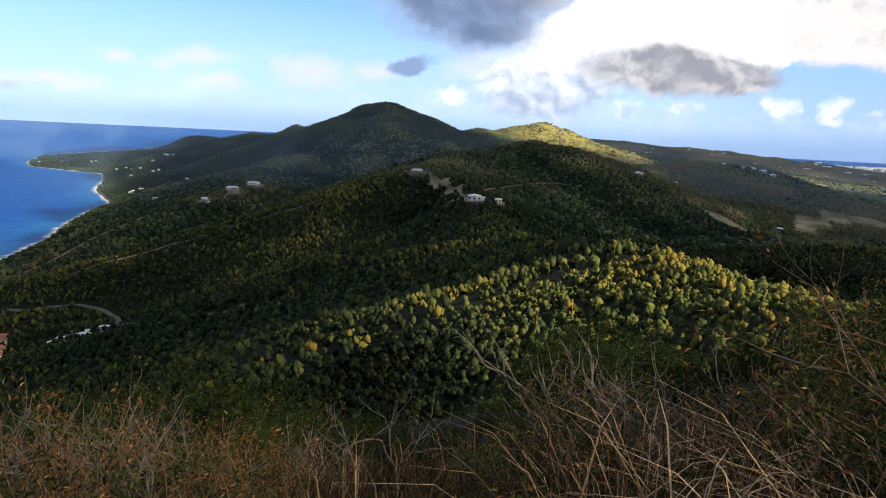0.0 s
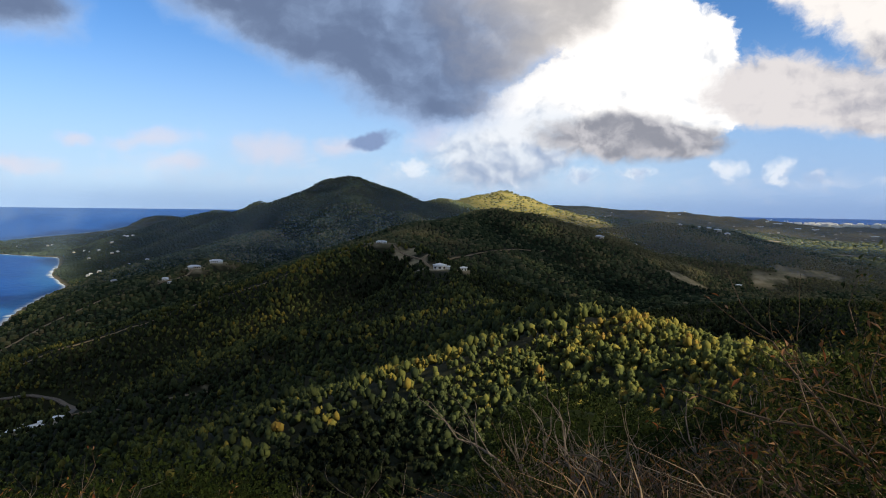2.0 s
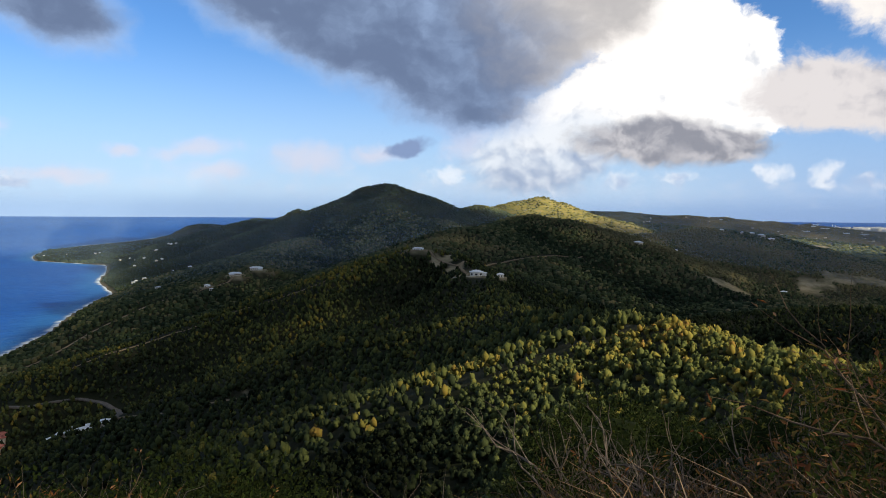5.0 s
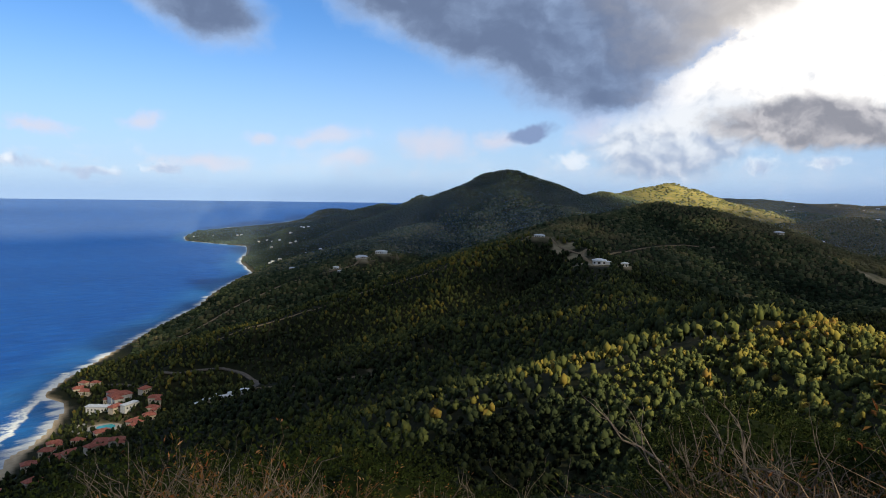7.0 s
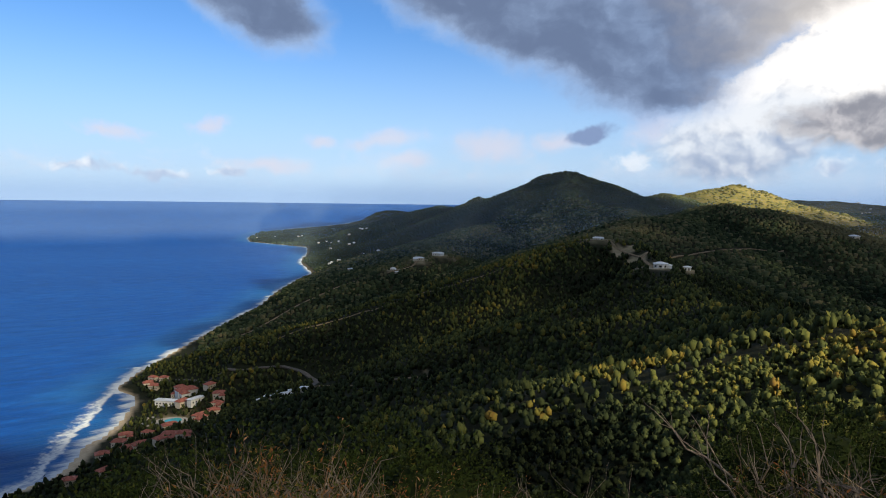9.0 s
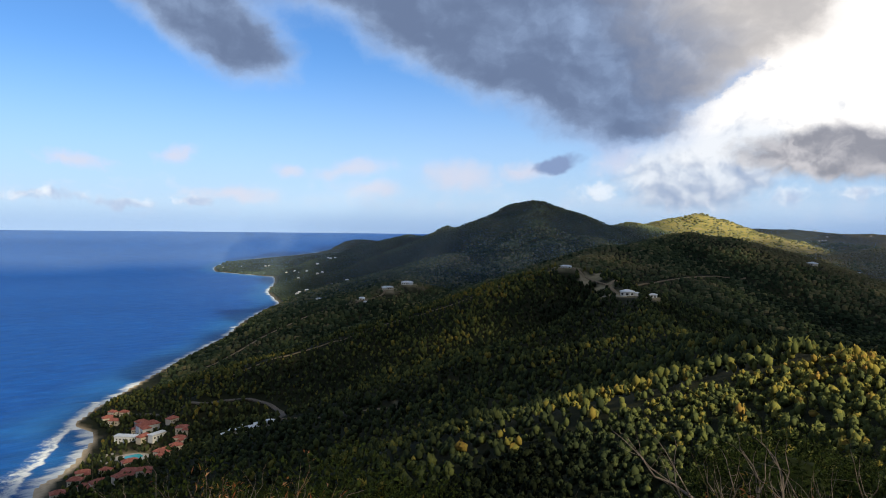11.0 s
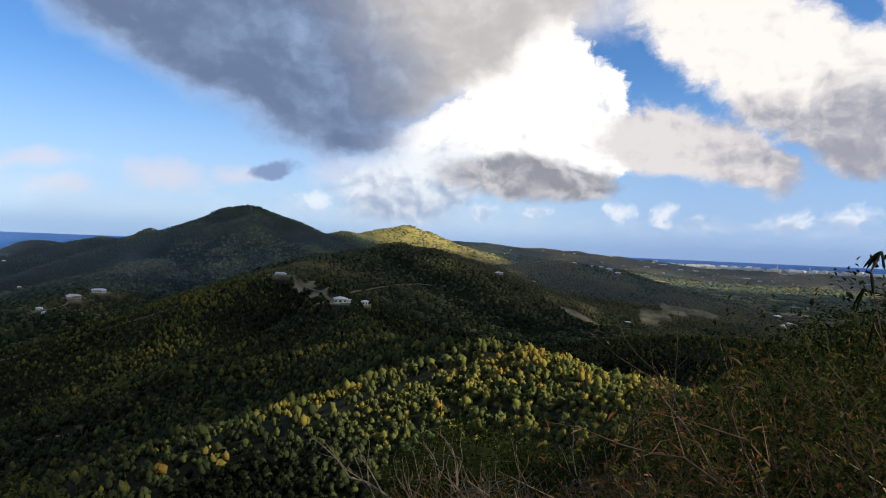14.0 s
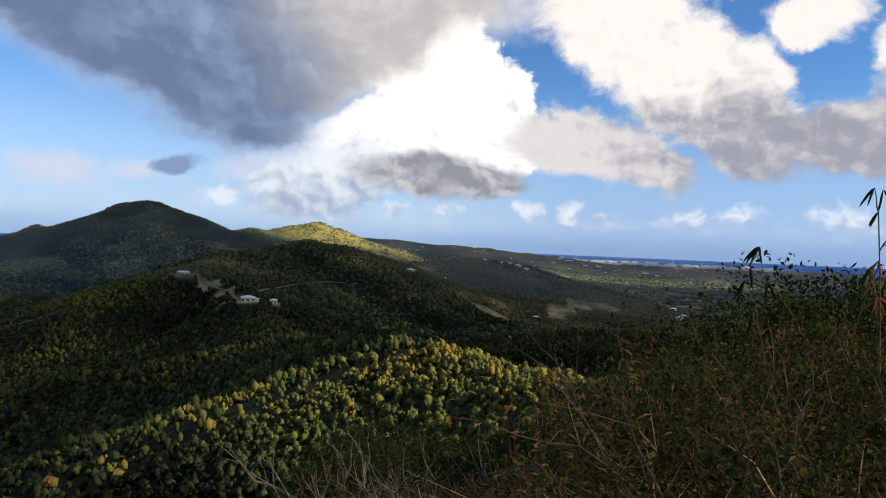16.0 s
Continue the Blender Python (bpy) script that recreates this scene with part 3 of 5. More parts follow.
def breaker(x, y):
    """Metres seaward of the breaking crest; far away where there is none."""
    best, side = np.full(x.shape, 1e4), np.ones(x.shape)
    for p, q in zip(BREAK, BREAK[1:]):
        d, s_ = seg_dist(x, y, p, q)
        t = q - p
        sgn = np.sign(t[0] * (y - p[1]) - t[1] * (x - p[0]))
        end = (s_ <= 0) & (p is BREAK[0]) | (s_ >= 1) & (q is BREAK[-1])
        side = np.where(d < best, np.where(end, -50.0, -sgn), side)
        best = np.minimum(best, d)
    return best * side


SEA_RAD = np.concatenate([450 * 1.011 ** np.arange(0, 150), 450 * 1.011 ** 149 * 1.035 ** np.arange(1, 92)])
v, f, tx, ty, tz = polar_sheet(lambda x, y: np.zeros(x.shape), SEA_RAD)
tagged(new("sea", mesh_from("sea", v, f, [WATER], {"shore": -shore_distance(tx, ty), "breaker": breaker(tx, ty)}, smooth=True)),
       "deep blue wind-rippled sea with white surf", "sea", kind="structure")


# ---- unseen clouds towards the sun, added to shade the land ----
def ico(sub):
    bm = bmesh.new()
    bmesh.ops.create_icosphere(bm, subdivisions=sub, radius=1.0)
    bm.verts.ensure_lookup_table()
    vv = np.array([x.co[:] for x in bm.verts])
    ff = np.array([[y.index for y in x.verts] for x in bm.faces])
    bm.free()
    return vv, ff


# gaps left in these clouds to let sun onto the ground: bearing, distance, half width across, half depth, lean
GAPS = [(72, 36, 26, 28, 0), (2.6, 262, 24, 34, 0), (18.0, 214, 21, 20, 0), (22.5, 182, 26, 28, 0), (28.5, 152, 24, 26, 0), (33, 130, 18, 20, 0),
        (11.0, 2950, 460, 300, 0), (6.6, 2600, 70, 120, 0), (34, 4720, 1100, 130, 0), (27, 3000, 420, 130, 0), (36, 3700, 700, 160, 0)]
# the same, as the sun's rays cross a level of 170 m
GAP_SPOTS = [polar(a, d) + (170 - (ground_at(a, d) if d < 4000 else 170)) / SUN.z * np.array([SUN.x, SUN.y]) for a, d, *_ in GAPS]


def in_gap(x, y, margin):
    hit = np.zeros(x.shape, bool)
    for (a, d, w, depth, lean), c0 in zip(GAPS, GAP_SPOTS):
        t = radians(-a + lean)
        u = (x - c0[0]) * math.cos(t) + (y - c0[1]) * math.sin(t)
        vv = -(x - c0[0]) * math.sin(t) + (y - c0[1]) * math.cos(t)
        hit |= np.hypot(u / (w + margin), vv / (depth + margin)) < 1
    return hit


def cloud_bank(name, label, x, y, r, flat, mat=CLOUD):
    sv, sf = ico(1 if mat is THIN_CLOUD else 2)
    n = len(x)
    deck = 2000.0 + rng.uniform(-60, 60, n)
    cx = x + (deck - 170) * SUN.x / SUN.z
    cy = y + (deck - 170) * SUN.y / SUN.z
    lump = 1 + 0.35 * rng.normal(size=(n, len(sv), 1)).clip(-1, 1)
    verts = sv[None] * lump * np.stack([r, r, r * flat], -1)[:, None] + np.stack([cx, cy, deck], -1)[:, None]
    faces = sf[None] + (np.arange(n) * len(sv))[:, None, None]
    tagged(new(name, mesh_from(name, verts.reshape(-1, 3), faces.reshape(-1, 3), [mat], smooth=True)), label, "cloud", kind="stuff")


gx, gy = [q.ravel() for q in np.meshgrid(np.arange(-2600, 4200, 150.0), np.arange(-900, 5000, 150.0))]
gx, gy = gx + rng.uniform(-35, 35, gx.shape), gy + rng.uniform(-35, 35, gx.shape)
gd = np.hypot(gx, gy)
gu = np.clip((gd - NEAR) / SPAN, 0, 0.97)
true = np.where(gd > NEAR, (NEAR + SPAN * gu / (1 - gu)) / np.maximum(gd, 1), 1.0)
rr = rng.uniform(105, 140, gx.shape)
DRIFT = 165 / SUN.z      # from the level of 170 m down to the water
keep = ~in_gap(gx, gy, 125) & (gd > 330) & (gd < 4900) & (shore_distance((gx - DRIFT * SUN.x) * true, (gy - DRIFT * SUN.y) * true) > 30)
near_ = keep & (gd < 1800)
far_ = keep & (gd >= 1800)
cloud_bank("cumulus_clouds", "unseen grey-white cumulus clouds added to shade the near hills", gx[near_], gy[near_], rr[near_], 0.4)
cloud_bank("thin_clouds", "unseen thin grey-white clouds added to dim the mountain and plain", gx[far_], gy[far_], rr[far_] * 1.2, 0.3, THIN_CLOUD)
gx, gy = [q.ravel() for q in np.meshgrid(np.arange(-420, 480, 26.0), np.arange(-360, 640, 26.0))]
gx, gy = gx + rng.uniform(-7, 7, gx.shape), gy + rng.uniform(-7, 7, gx.shape)
home = np.hypot(gx, gy)
keep = ~in_gap(gx, gy, 27) & (in_gap(gx, gy, 150) | (home < 345))
# thinner puffs over the lookout, added to let part of the sun through
top = np.hypot(gx + 45 * SUN.x / SUN.z, gy + 45 * SUN.y / SUN.z)
thin_ = keep & (top < 26)
keep &= top >= 26
cloud_bank("cloud_fringe", "unseen small cloud puffs added round the sunlit gaps", gx[keep], gy[keep], rng.uniform(22, 29, keep.sum()), 0.5)
cloud_bank("cloud_wisp", "unseen thin cloud wisps added to dim the sun on the lookout", gx[thin_], gy[thin_], rng.uniform(17, 22, thin_.sum()), 0.5, WISP)

# ---- see-through sheets that stand in for haze over the far land and water ----
def haze(name, label, dist, dense, foot, full, deep, west=-9000.0, bend=0.0):
    """A see-through arc sheet added to stand in for blue air haze: it begins at the height foot, is densest at full,
    gone at deep, thins out west of west, and lies nearer by bend in the west.
    """
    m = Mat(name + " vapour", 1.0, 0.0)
    # the blue of distant air put into the sheet's own colour
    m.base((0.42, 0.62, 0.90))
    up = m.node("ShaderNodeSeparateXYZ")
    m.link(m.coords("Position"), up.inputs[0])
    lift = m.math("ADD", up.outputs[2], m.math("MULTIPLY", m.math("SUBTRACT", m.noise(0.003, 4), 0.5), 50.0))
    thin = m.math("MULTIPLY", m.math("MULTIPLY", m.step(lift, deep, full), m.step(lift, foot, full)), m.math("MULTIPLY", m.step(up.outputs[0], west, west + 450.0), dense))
    clear = m.node("ShaderNodeBsdfTransparent")
    mix = m.node("ShaderNodeMixShader")
    m.link(thin, mix.inputs[0])
    m.link(clear.outputs[0], mix.inputs[1])
    m.link(m.b.outputs[0], mix.inputs[2])
    m.link(mix.outputs[0], m.t.nodes["Material Output"].inputs[0])
    az = np.radians(np.arange(-66, 68, 1.0))
    zs = np.array([-120.0, 60.0, 160.0, 280.0, deep + 10.0])
    a, z = np.meshgrid(az, zs, indexing="ij")
    far = dist + 0.25 * (z - 60.0) - bend * np.clip((4 - np.degrees(a)) / 5, 0, 1)
    v_ = np.stack([far * np.sin(a), far * np.cos(a), z], -1).reshape(-1, 3)
    n = len(zs)
    i, j = np.meshgrid(np.arange(len(az) - 1), np.arange(n - 1), indexing="ij")
    f_ = np.stack([i * n + j, i * n + j + 1, (i + 1) * n + j + 1, (i + 1) * n + j], -1).reshape(-1, 4)
    tagged(new(name, mesh_from(name, v_, f_, [m.m], smooth=True)), label, "haze", kind="stuff")


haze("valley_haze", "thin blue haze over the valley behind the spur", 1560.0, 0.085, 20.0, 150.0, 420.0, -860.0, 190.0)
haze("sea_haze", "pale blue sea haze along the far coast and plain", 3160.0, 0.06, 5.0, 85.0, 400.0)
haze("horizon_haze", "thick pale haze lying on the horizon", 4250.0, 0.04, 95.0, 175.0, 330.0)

# ---- woods ----
def clumped(r, sv, sf, clumps, flakes, size):
    """A crown of a few uneven clumps with loose sprays of leaves between them."""
    vs, fs, n0, centres, radii = [], [], 0, [], []
    for j in range(clumps):
        a, q = r.uniform(0, 6.283), (0.0 if j == 0 else r.uniform(0.32, 0.62))
        c_ = np.array([math.cos(a) * q, math.sin(a) * q, r.uniform(0.15, 0.5) if j == 0 else r.uniform(-0.35, 0.3)])
        rad = r.uniform(0.42, 0.62)
        blob = sv * (1 + r.normal(0, 0.16, len(sv)))[:, None] * rad * np.array([1, 1, 0.9]) + c_
        vs.append(blob)
        fs.append(sf + n0)
        n0 += len(blob)
        centres.append(c_)
        radii.append(rad)
    d = r.normal(size=(flakes, 3))
    d[:, 2] = np.abs(d[:, 2]) - 0.3
    d /= np.linalg.norm(d, axis=1)[:, None]
    own = r.integers(0, clumps, flakes)
    mid_ = np.array(centres)[own] + d * (np.array(radii)[own] * r.uniform(0.9, 1.25, flakes))[:, None]
    nrm = d + 0.7 * r.normal(size=(flakes, 3))
    nrm /= np.linalg.norm(nrm, axis=1)[:, None]
    u = np.cross(nrm, r.normal(size=(flakes, 3)))
    u /= np.linalg.norm(u, axis=1)[:, None]
    w = np.cross(nrm, u)
    s1, s2 = r.uniform(0.6, 1.2, (2, flakes, 1)) * size
    vs.append(np.stack([mid_ - u * s1, mid_ + w * s2 * 0.8 + nrm * 0.04, mid_ + u * s1, mid_ - w * s2], 1).reshape(-1, 3))
    b = n0 + 4 * np.arange(flakes)
    fs += [np.stack([b, b + 1, b + 2], -1), np.stack([b, b + 2, b + 3], -1)]
    return np.concatenate(vs), np.concatenate(fs)


def crown_shapes(count, sub, flakes, size, seed, clumps=0):
    """Crowns one unit in radius: a lumpy core and loose sprays of leaves that break its outline."""
    r = np.random.default_rng(seed)
    sv, sf = ico(sub)
    out = []
    for i in range(count):
        if clumps:
            out.append(clumped(r, sv, sf, clumps, flakes, size))
            continue
        keepv = sv[:, 2] > (-0.62 if sub > 1 or flakes else -0.50)
        lump = 1 + r.normal(0, 0.13, len(sv))
        for j in range(5):
            d = r.normal(size=3)
            d[2] = abs(d[2])
            d /= np.linalg.norm(d)
            lump += 0.30 * np.exp(-(1 - sv @ d) / 0.14)
        core = sv * (lump * 0.74)[:, None]
        ok = keepv[sf].all(1)
        vs, fs = [core], [sf[ok]]
        n0 = len(core)
        if flakes:
            d = r.normal(size=(flakes, 3))
            d[:, 2] = np.abs(d[:, 2]) - 0.25
            d /= np.linalg.norm(d, axis=1)[:, None]
            near = np.argmax(d @ sv.T, 1)
            centre = d * (lump[near] * r.uniform(0.74, 0.98, flakes))[:, None]
            nrm = d + 0.6 * r.normal(size=(flakes, 3))
            nrm /= np.linalg.norm(nrm, axis=1)[:, None]
            u = np.cross(nrm, r.normal(size=(flakes, 3)))
            u /= np.linalg.norm(u, axis=1)[:, None]
            w = np.cross(nrm, u)
            s1, s2 = r.uniform(0.6, 1.2, (2, flakes, 1)) * size
            quad = np.stack([centre - u * s1, centre + w * s2 * 0.8 + nrm * 0.04, centre + u * s1, centre - w * s2], 1).reshape(-1, 3)
            b = n0 + 4 * np.arange(flakes)
            vs.append(quad)
            fs += [np.stack([b, b + 1, b + 2], -1), np.stack([b, b + 2, b + 3], -1)]
        out.append((np.concatenate(vs), np.concatenate(fs)))
    return out


def domes(count, seed):
    """Low rounded crowns for woods far away."""
    r = np.random.default_rng(seed)
    out = []
    for i in range(count):
        a = np.arange(5) * 1.2566 + r.uniform(0, 0.5, 5)
        low_, high_ = r.uniform(0.75, 1.1, 5), r.uniform(0.6, 0.9, 5)
        vs = np.concatenate([np.stack([np.cos(a) * low_, np.sin(a) * low_, np.full(5, -0.55)], -1),
                             np.stack([np.cos(a + 0.4) * high_, np.sin(a + 0.4) * high_, r.uniform(0.3, 0.6, 5)], -1), [[r.normal(0, 0.15), r.normal(0, 0.15), r.uniform(0.62, 0.8)]]])
        fs = []
        for k in range(5):
            q = (k + 1) % 5
            fs += [(k, q, 5 + k), (q, 5 + q, 5 + k), (5 + k, 5 + q, 10)]
        out.append((vs, np.array(fs)))
    return out


def scatter(az0, az1, d0, d1, gap, seed):
    """Places spread evenly over a stretch of the plan, in true metres."""
    r = np.random.default_rng(seed)
    xm = d1
    nx = int(2 * xm / gap)
    x, y = np.meshgrid(np.arange(nx) * gap - xm, np.arange(int((d1 + 200) / gap)) * gap - 200)
    x = x + (np.arange(x.shape[0]) % 2)[:, None] * gap / 2
    x, y = (x + r.uniform(-0.42, 0.42, x.shape) * gap).ravel(), (y + r.uniform(-0.42, 0.42, y.shape) * gap).ravel()
    az, dist = np.degrees(np.arctan2(x, y)), np.hypot(x, y)
    k = (az > az0) & (az < az1) & (dist >= d0) & (dist < d1)
    return x[k], y[k], r


# how high the plants stand before the view: bearing, dip of their tops
TOPS = ([-60, -50, -42, -38, -34, -30, -22, -15, -8, 0, 5, 9, 12, 15, 18, 22, 25, 30, 35, 38, 42, 46, 50, 60],
        [-21.5, -22.2, -22.8, -20.8, -17.6, -18.6, -20.6, -22.6, -24.6, -24.6, -23.4, -20.5, -16.8, -15.6, -15.8, -16.8, -16.0, -14.0, -10.8, -8.6, -5.4, -2.3, -1.0, -0.6])


def room(az, dist, z):
    """Height left under the line of sight over the plants."""
    return EYE_Z + dist * np.tan(np.radians(np.interp(az, *TOPS))) - z


def woods(name, label, place_xy, radius, tall, shapes, shift=0.0, dist_near=0.0, bare=0.0, vary=0.12, mat=WOODS, relief_tint=0.22):
    x, y, r = place_xy
    sd0 = shore_distance(x, y)
    ok = sd0 > 9 + 8 * fbm(x / 40, y / 40, 2, 3) + 17 * np.exp(-((x + 418) ** 2 + (y - 415) ** 2) / 105 ** 2)
    ok &= field_mask(x, y) < 0.3
    for a, d, zp, rad in PADS:
        c0 = polar(a, d)
        ok &= np.hypot(x - c0[0], y - c0[1]) > rad * 0.95
    for a, d, zp, rad in PADS:
        p, q = polar(a, d - rad * 2.2), polar(a, d)
        ok &= seg_dist(x, y, p, q)[0] > rad * 0.55
    ok &= ~((np.exp(-(((x - 500) / 420) ** 2 + ((y - 2950) / 380) ** 2)) > 0.3) & (r.random(len(x)) < 0.72))
    ok &= cleared(x, y)
    ok &= r.random(len(x)) > 0.05
    x, y = x[ok], y[ok]
    z = height(x, y)
    n = len(x)
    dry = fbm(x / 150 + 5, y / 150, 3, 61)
    # crests paler, hollows darker: relief shading put into the tint, with drier crest scrub
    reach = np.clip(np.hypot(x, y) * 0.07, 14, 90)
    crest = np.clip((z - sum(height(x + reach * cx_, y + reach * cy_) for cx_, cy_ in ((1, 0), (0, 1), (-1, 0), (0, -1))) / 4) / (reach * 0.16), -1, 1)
    tint_ = np.clip(0.34 + relief_tint * crest + 3.2 * vary * dry + r.normal(0, vary, n) + (r.random(n) < 0.5 * vary) * 0.2 + shift, 0.02, 0.98)
    # thinly wooded grass hill: tint raised further so that it looks sunlit
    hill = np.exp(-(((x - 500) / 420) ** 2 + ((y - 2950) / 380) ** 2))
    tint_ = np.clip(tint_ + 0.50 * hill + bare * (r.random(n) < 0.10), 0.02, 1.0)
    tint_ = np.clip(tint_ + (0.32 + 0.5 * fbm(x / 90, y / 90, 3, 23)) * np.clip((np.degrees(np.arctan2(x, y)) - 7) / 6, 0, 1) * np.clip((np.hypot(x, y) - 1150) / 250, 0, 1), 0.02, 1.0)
    # yellow scrub in the hollow, sunlight put into its tint as well
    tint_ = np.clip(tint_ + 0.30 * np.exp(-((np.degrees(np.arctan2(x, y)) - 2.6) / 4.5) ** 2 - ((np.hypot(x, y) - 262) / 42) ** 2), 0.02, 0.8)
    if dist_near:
        # sunlit ridge on the right: sun warmth put into the scrub tint
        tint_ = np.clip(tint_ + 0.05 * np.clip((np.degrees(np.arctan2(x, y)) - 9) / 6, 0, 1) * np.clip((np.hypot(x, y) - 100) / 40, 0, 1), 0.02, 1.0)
        # left and close slopes: cloud shade put into the tint as darker leaves
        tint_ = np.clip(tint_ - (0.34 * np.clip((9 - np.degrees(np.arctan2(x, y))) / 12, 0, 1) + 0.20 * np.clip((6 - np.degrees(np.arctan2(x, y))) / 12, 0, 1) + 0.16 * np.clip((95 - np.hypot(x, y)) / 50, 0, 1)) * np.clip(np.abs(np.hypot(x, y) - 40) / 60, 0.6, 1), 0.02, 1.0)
    size = radius * r.lognormal(0, 0.24, n).clip(0.6, 1.4) * (1 + 0.5 * fbm(x / 60, y / 60, 2, 8))
    up = size * tall * r.uniform(0.8, 1.25, n)
    if dist_near:
        free = np.maximum(room(np.degrees(np.arctan2(x, y)), np.hypot(x, y), z), 0.8)
        low = np.where(np.hypot(x, y) < dist_near, np.minimum(1.0, free / (up * 1.6)), 1.0)
        up, size = up * low, size * np.maximum(low, 0.55)
    px_, py_, pz_, k = pulled(x, y, z)
    pick, turn = r.integers(0, len(shapes), n), r.uniform(0, 6.283, n)
    allv, allf, allt, base_i = [], [], [], 0
    for i, (sv, sf) in enumerate(shapes):
        m = np.where(pick == i)[0]
        ct, st = np.cos(turn[m])[:, None], np.sin(turn[m])[:, None]
        vx = (sv[None, :, 0] * ct - sv[None, :, 1] * st) * (size * k)[m][:, None] + px_[m][:, None]
        vy = (sv[None, :, 0] * st + sv[None, :, 1] * ct) * (size * k)[m][:, None] + py_[m][:, None]
        vz = (sv[None, :, 2] + 0.55) * (up * k)[m][:, None] + pz_[m][:, None] - 0.2
        allv.append(np.stack([vx, vy, vz], -1).reshape(-1, 3))
        allf.append((sf[None] + (base_i + np.arange(len(m)) * len(sv))[:, None, None]).reshape(-1, 3))
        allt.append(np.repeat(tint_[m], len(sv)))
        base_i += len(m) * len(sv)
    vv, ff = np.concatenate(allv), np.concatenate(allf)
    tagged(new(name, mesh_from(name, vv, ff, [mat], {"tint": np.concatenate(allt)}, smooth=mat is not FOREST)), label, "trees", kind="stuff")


# roads: width, then bearing and distance along them
ROADS = [(3.0, (-2.2, 890), (-5, 866), (-9, 834), (-13, 812), (-17.5, 794), (-22, 784), (-27, 769), (-31, 758)),
         (5.0, (-40, 800), (-37, 776), (-34.6, 724), (-31.9, 702), (-28.6, 689), (-26.9, 655), (-26.0, 620), (-26.8, 599)),
         (4.0, (-30, 611), (-26.8, 599), (-24.8, 559), (-22.8, 532), (-20.3, 501), (-18.2, 491), (-15.7, 486)),
         (4.0, (-1.6, 895), (-0.7, 880), (0.3, 850), (1.5, 800), (1.9, 760), (2.6, 738)),
         (4.0, (1.5, 800), (3.2, 900), (5.7, 1000), (8.1, 1085), (9.6, 1160), (12, 1240)),
         (4.0, (-36, 960), (-32, 1000), (-28, 1080), (-24, 1150), (-19.6, 1180), (-17.5, 1270))]
ROAD_LINES = [(w, [polar(a, d) for a, d in pts]) for w, *pts in ROADS]
RESORT = polar(-38.5, 660)


def cleared(x, y):
    ok = np.ones(x.shape, bool)
    for w, pts in ROAD_LINES:
        for p, q in zip(pts, pts[1:]):
            ok &= seg_dist(x, y, p, q)[0] > w * 0.5 + 3.0
    return ok


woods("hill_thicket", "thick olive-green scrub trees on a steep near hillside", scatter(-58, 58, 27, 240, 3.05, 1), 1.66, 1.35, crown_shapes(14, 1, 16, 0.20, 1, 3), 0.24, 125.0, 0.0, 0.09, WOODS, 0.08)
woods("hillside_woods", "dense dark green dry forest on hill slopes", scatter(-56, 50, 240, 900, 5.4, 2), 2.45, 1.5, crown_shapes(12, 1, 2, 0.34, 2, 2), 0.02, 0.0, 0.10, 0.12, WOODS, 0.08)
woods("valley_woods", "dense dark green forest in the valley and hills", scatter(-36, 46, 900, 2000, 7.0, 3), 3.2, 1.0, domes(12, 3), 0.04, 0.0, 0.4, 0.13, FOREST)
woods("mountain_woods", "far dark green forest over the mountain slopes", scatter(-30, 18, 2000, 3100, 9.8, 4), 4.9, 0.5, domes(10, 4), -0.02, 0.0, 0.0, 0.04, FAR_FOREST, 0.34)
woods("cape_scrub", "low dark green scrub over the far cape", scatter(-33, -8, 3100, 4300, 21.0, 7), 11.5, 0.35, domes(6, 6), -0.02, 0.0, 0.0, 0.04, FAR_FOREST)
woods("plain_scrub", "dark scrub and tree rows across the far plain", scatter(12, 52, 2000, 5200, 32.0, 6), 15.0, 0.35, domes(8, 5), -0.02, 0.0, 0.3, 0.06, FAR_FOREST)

# ---- near plants ----
BARK = Mat("grey twig bark", 0.9, 0.1)
BARK.base(BARK.ramp(BARK.noise(14, 5), (0.3, (0.09, 0.072, 0.058)), (0.6, (0.20, 0.165, 0.135)), (0.8, (0.36, 0.31, 0.26)))).bump(BARK.noise(60, 4), 0.003)
BARK = BARK.m
DARKBARK = Mat("brown stem bark", 0.9, 0.1)
DARKBARK.base(DARKBARK.ramp(DARKBARK.noise(12, 5), (0.3, (0.05, 0.038, 0.026)), (0.7, (0.15, 0.11, 0.075)))).bump(DARKBARK.noise(60, 4), 0.003)
DARKBARK = DARKBARK.m
DRYBARK = Mat("dry brown twig bark", 0.9, 0.1)
DRYBARK.base(DRYBARK.ramp(DRYBARK.noise(5, 5), (0.3, (0.07, 0.042, 0.026)), (0.55, (0.16, 0.105, 0.065)), (0.75, (0.29, 0.21, 0.145))))
DRYBARK = DRYBARK.m
LEAF = foliage_mat("shrub leaves", (0.0, (0.012, 0.016, 0.005)), (0.3, (0.030, 0.046, 0.011)), (0.55, (0.095, 0.098, 0.022)), (0.72, (0.19, 0.105, 0.032)), (0.86, (0.20, 0.066, 0.025)), (1.0, (0.36, 0.20, 0.10)), through=0.12)
STRAW = foliage_mat("dry straw", (0.0, (0.022, 0.011, 0.006)), (0.35, (0.080, 0.040, 0.018)), (0.65, (0.32, 0.19, 0.09)), (1.0, (0.58, 0.42, 0.26)), through=0.1)

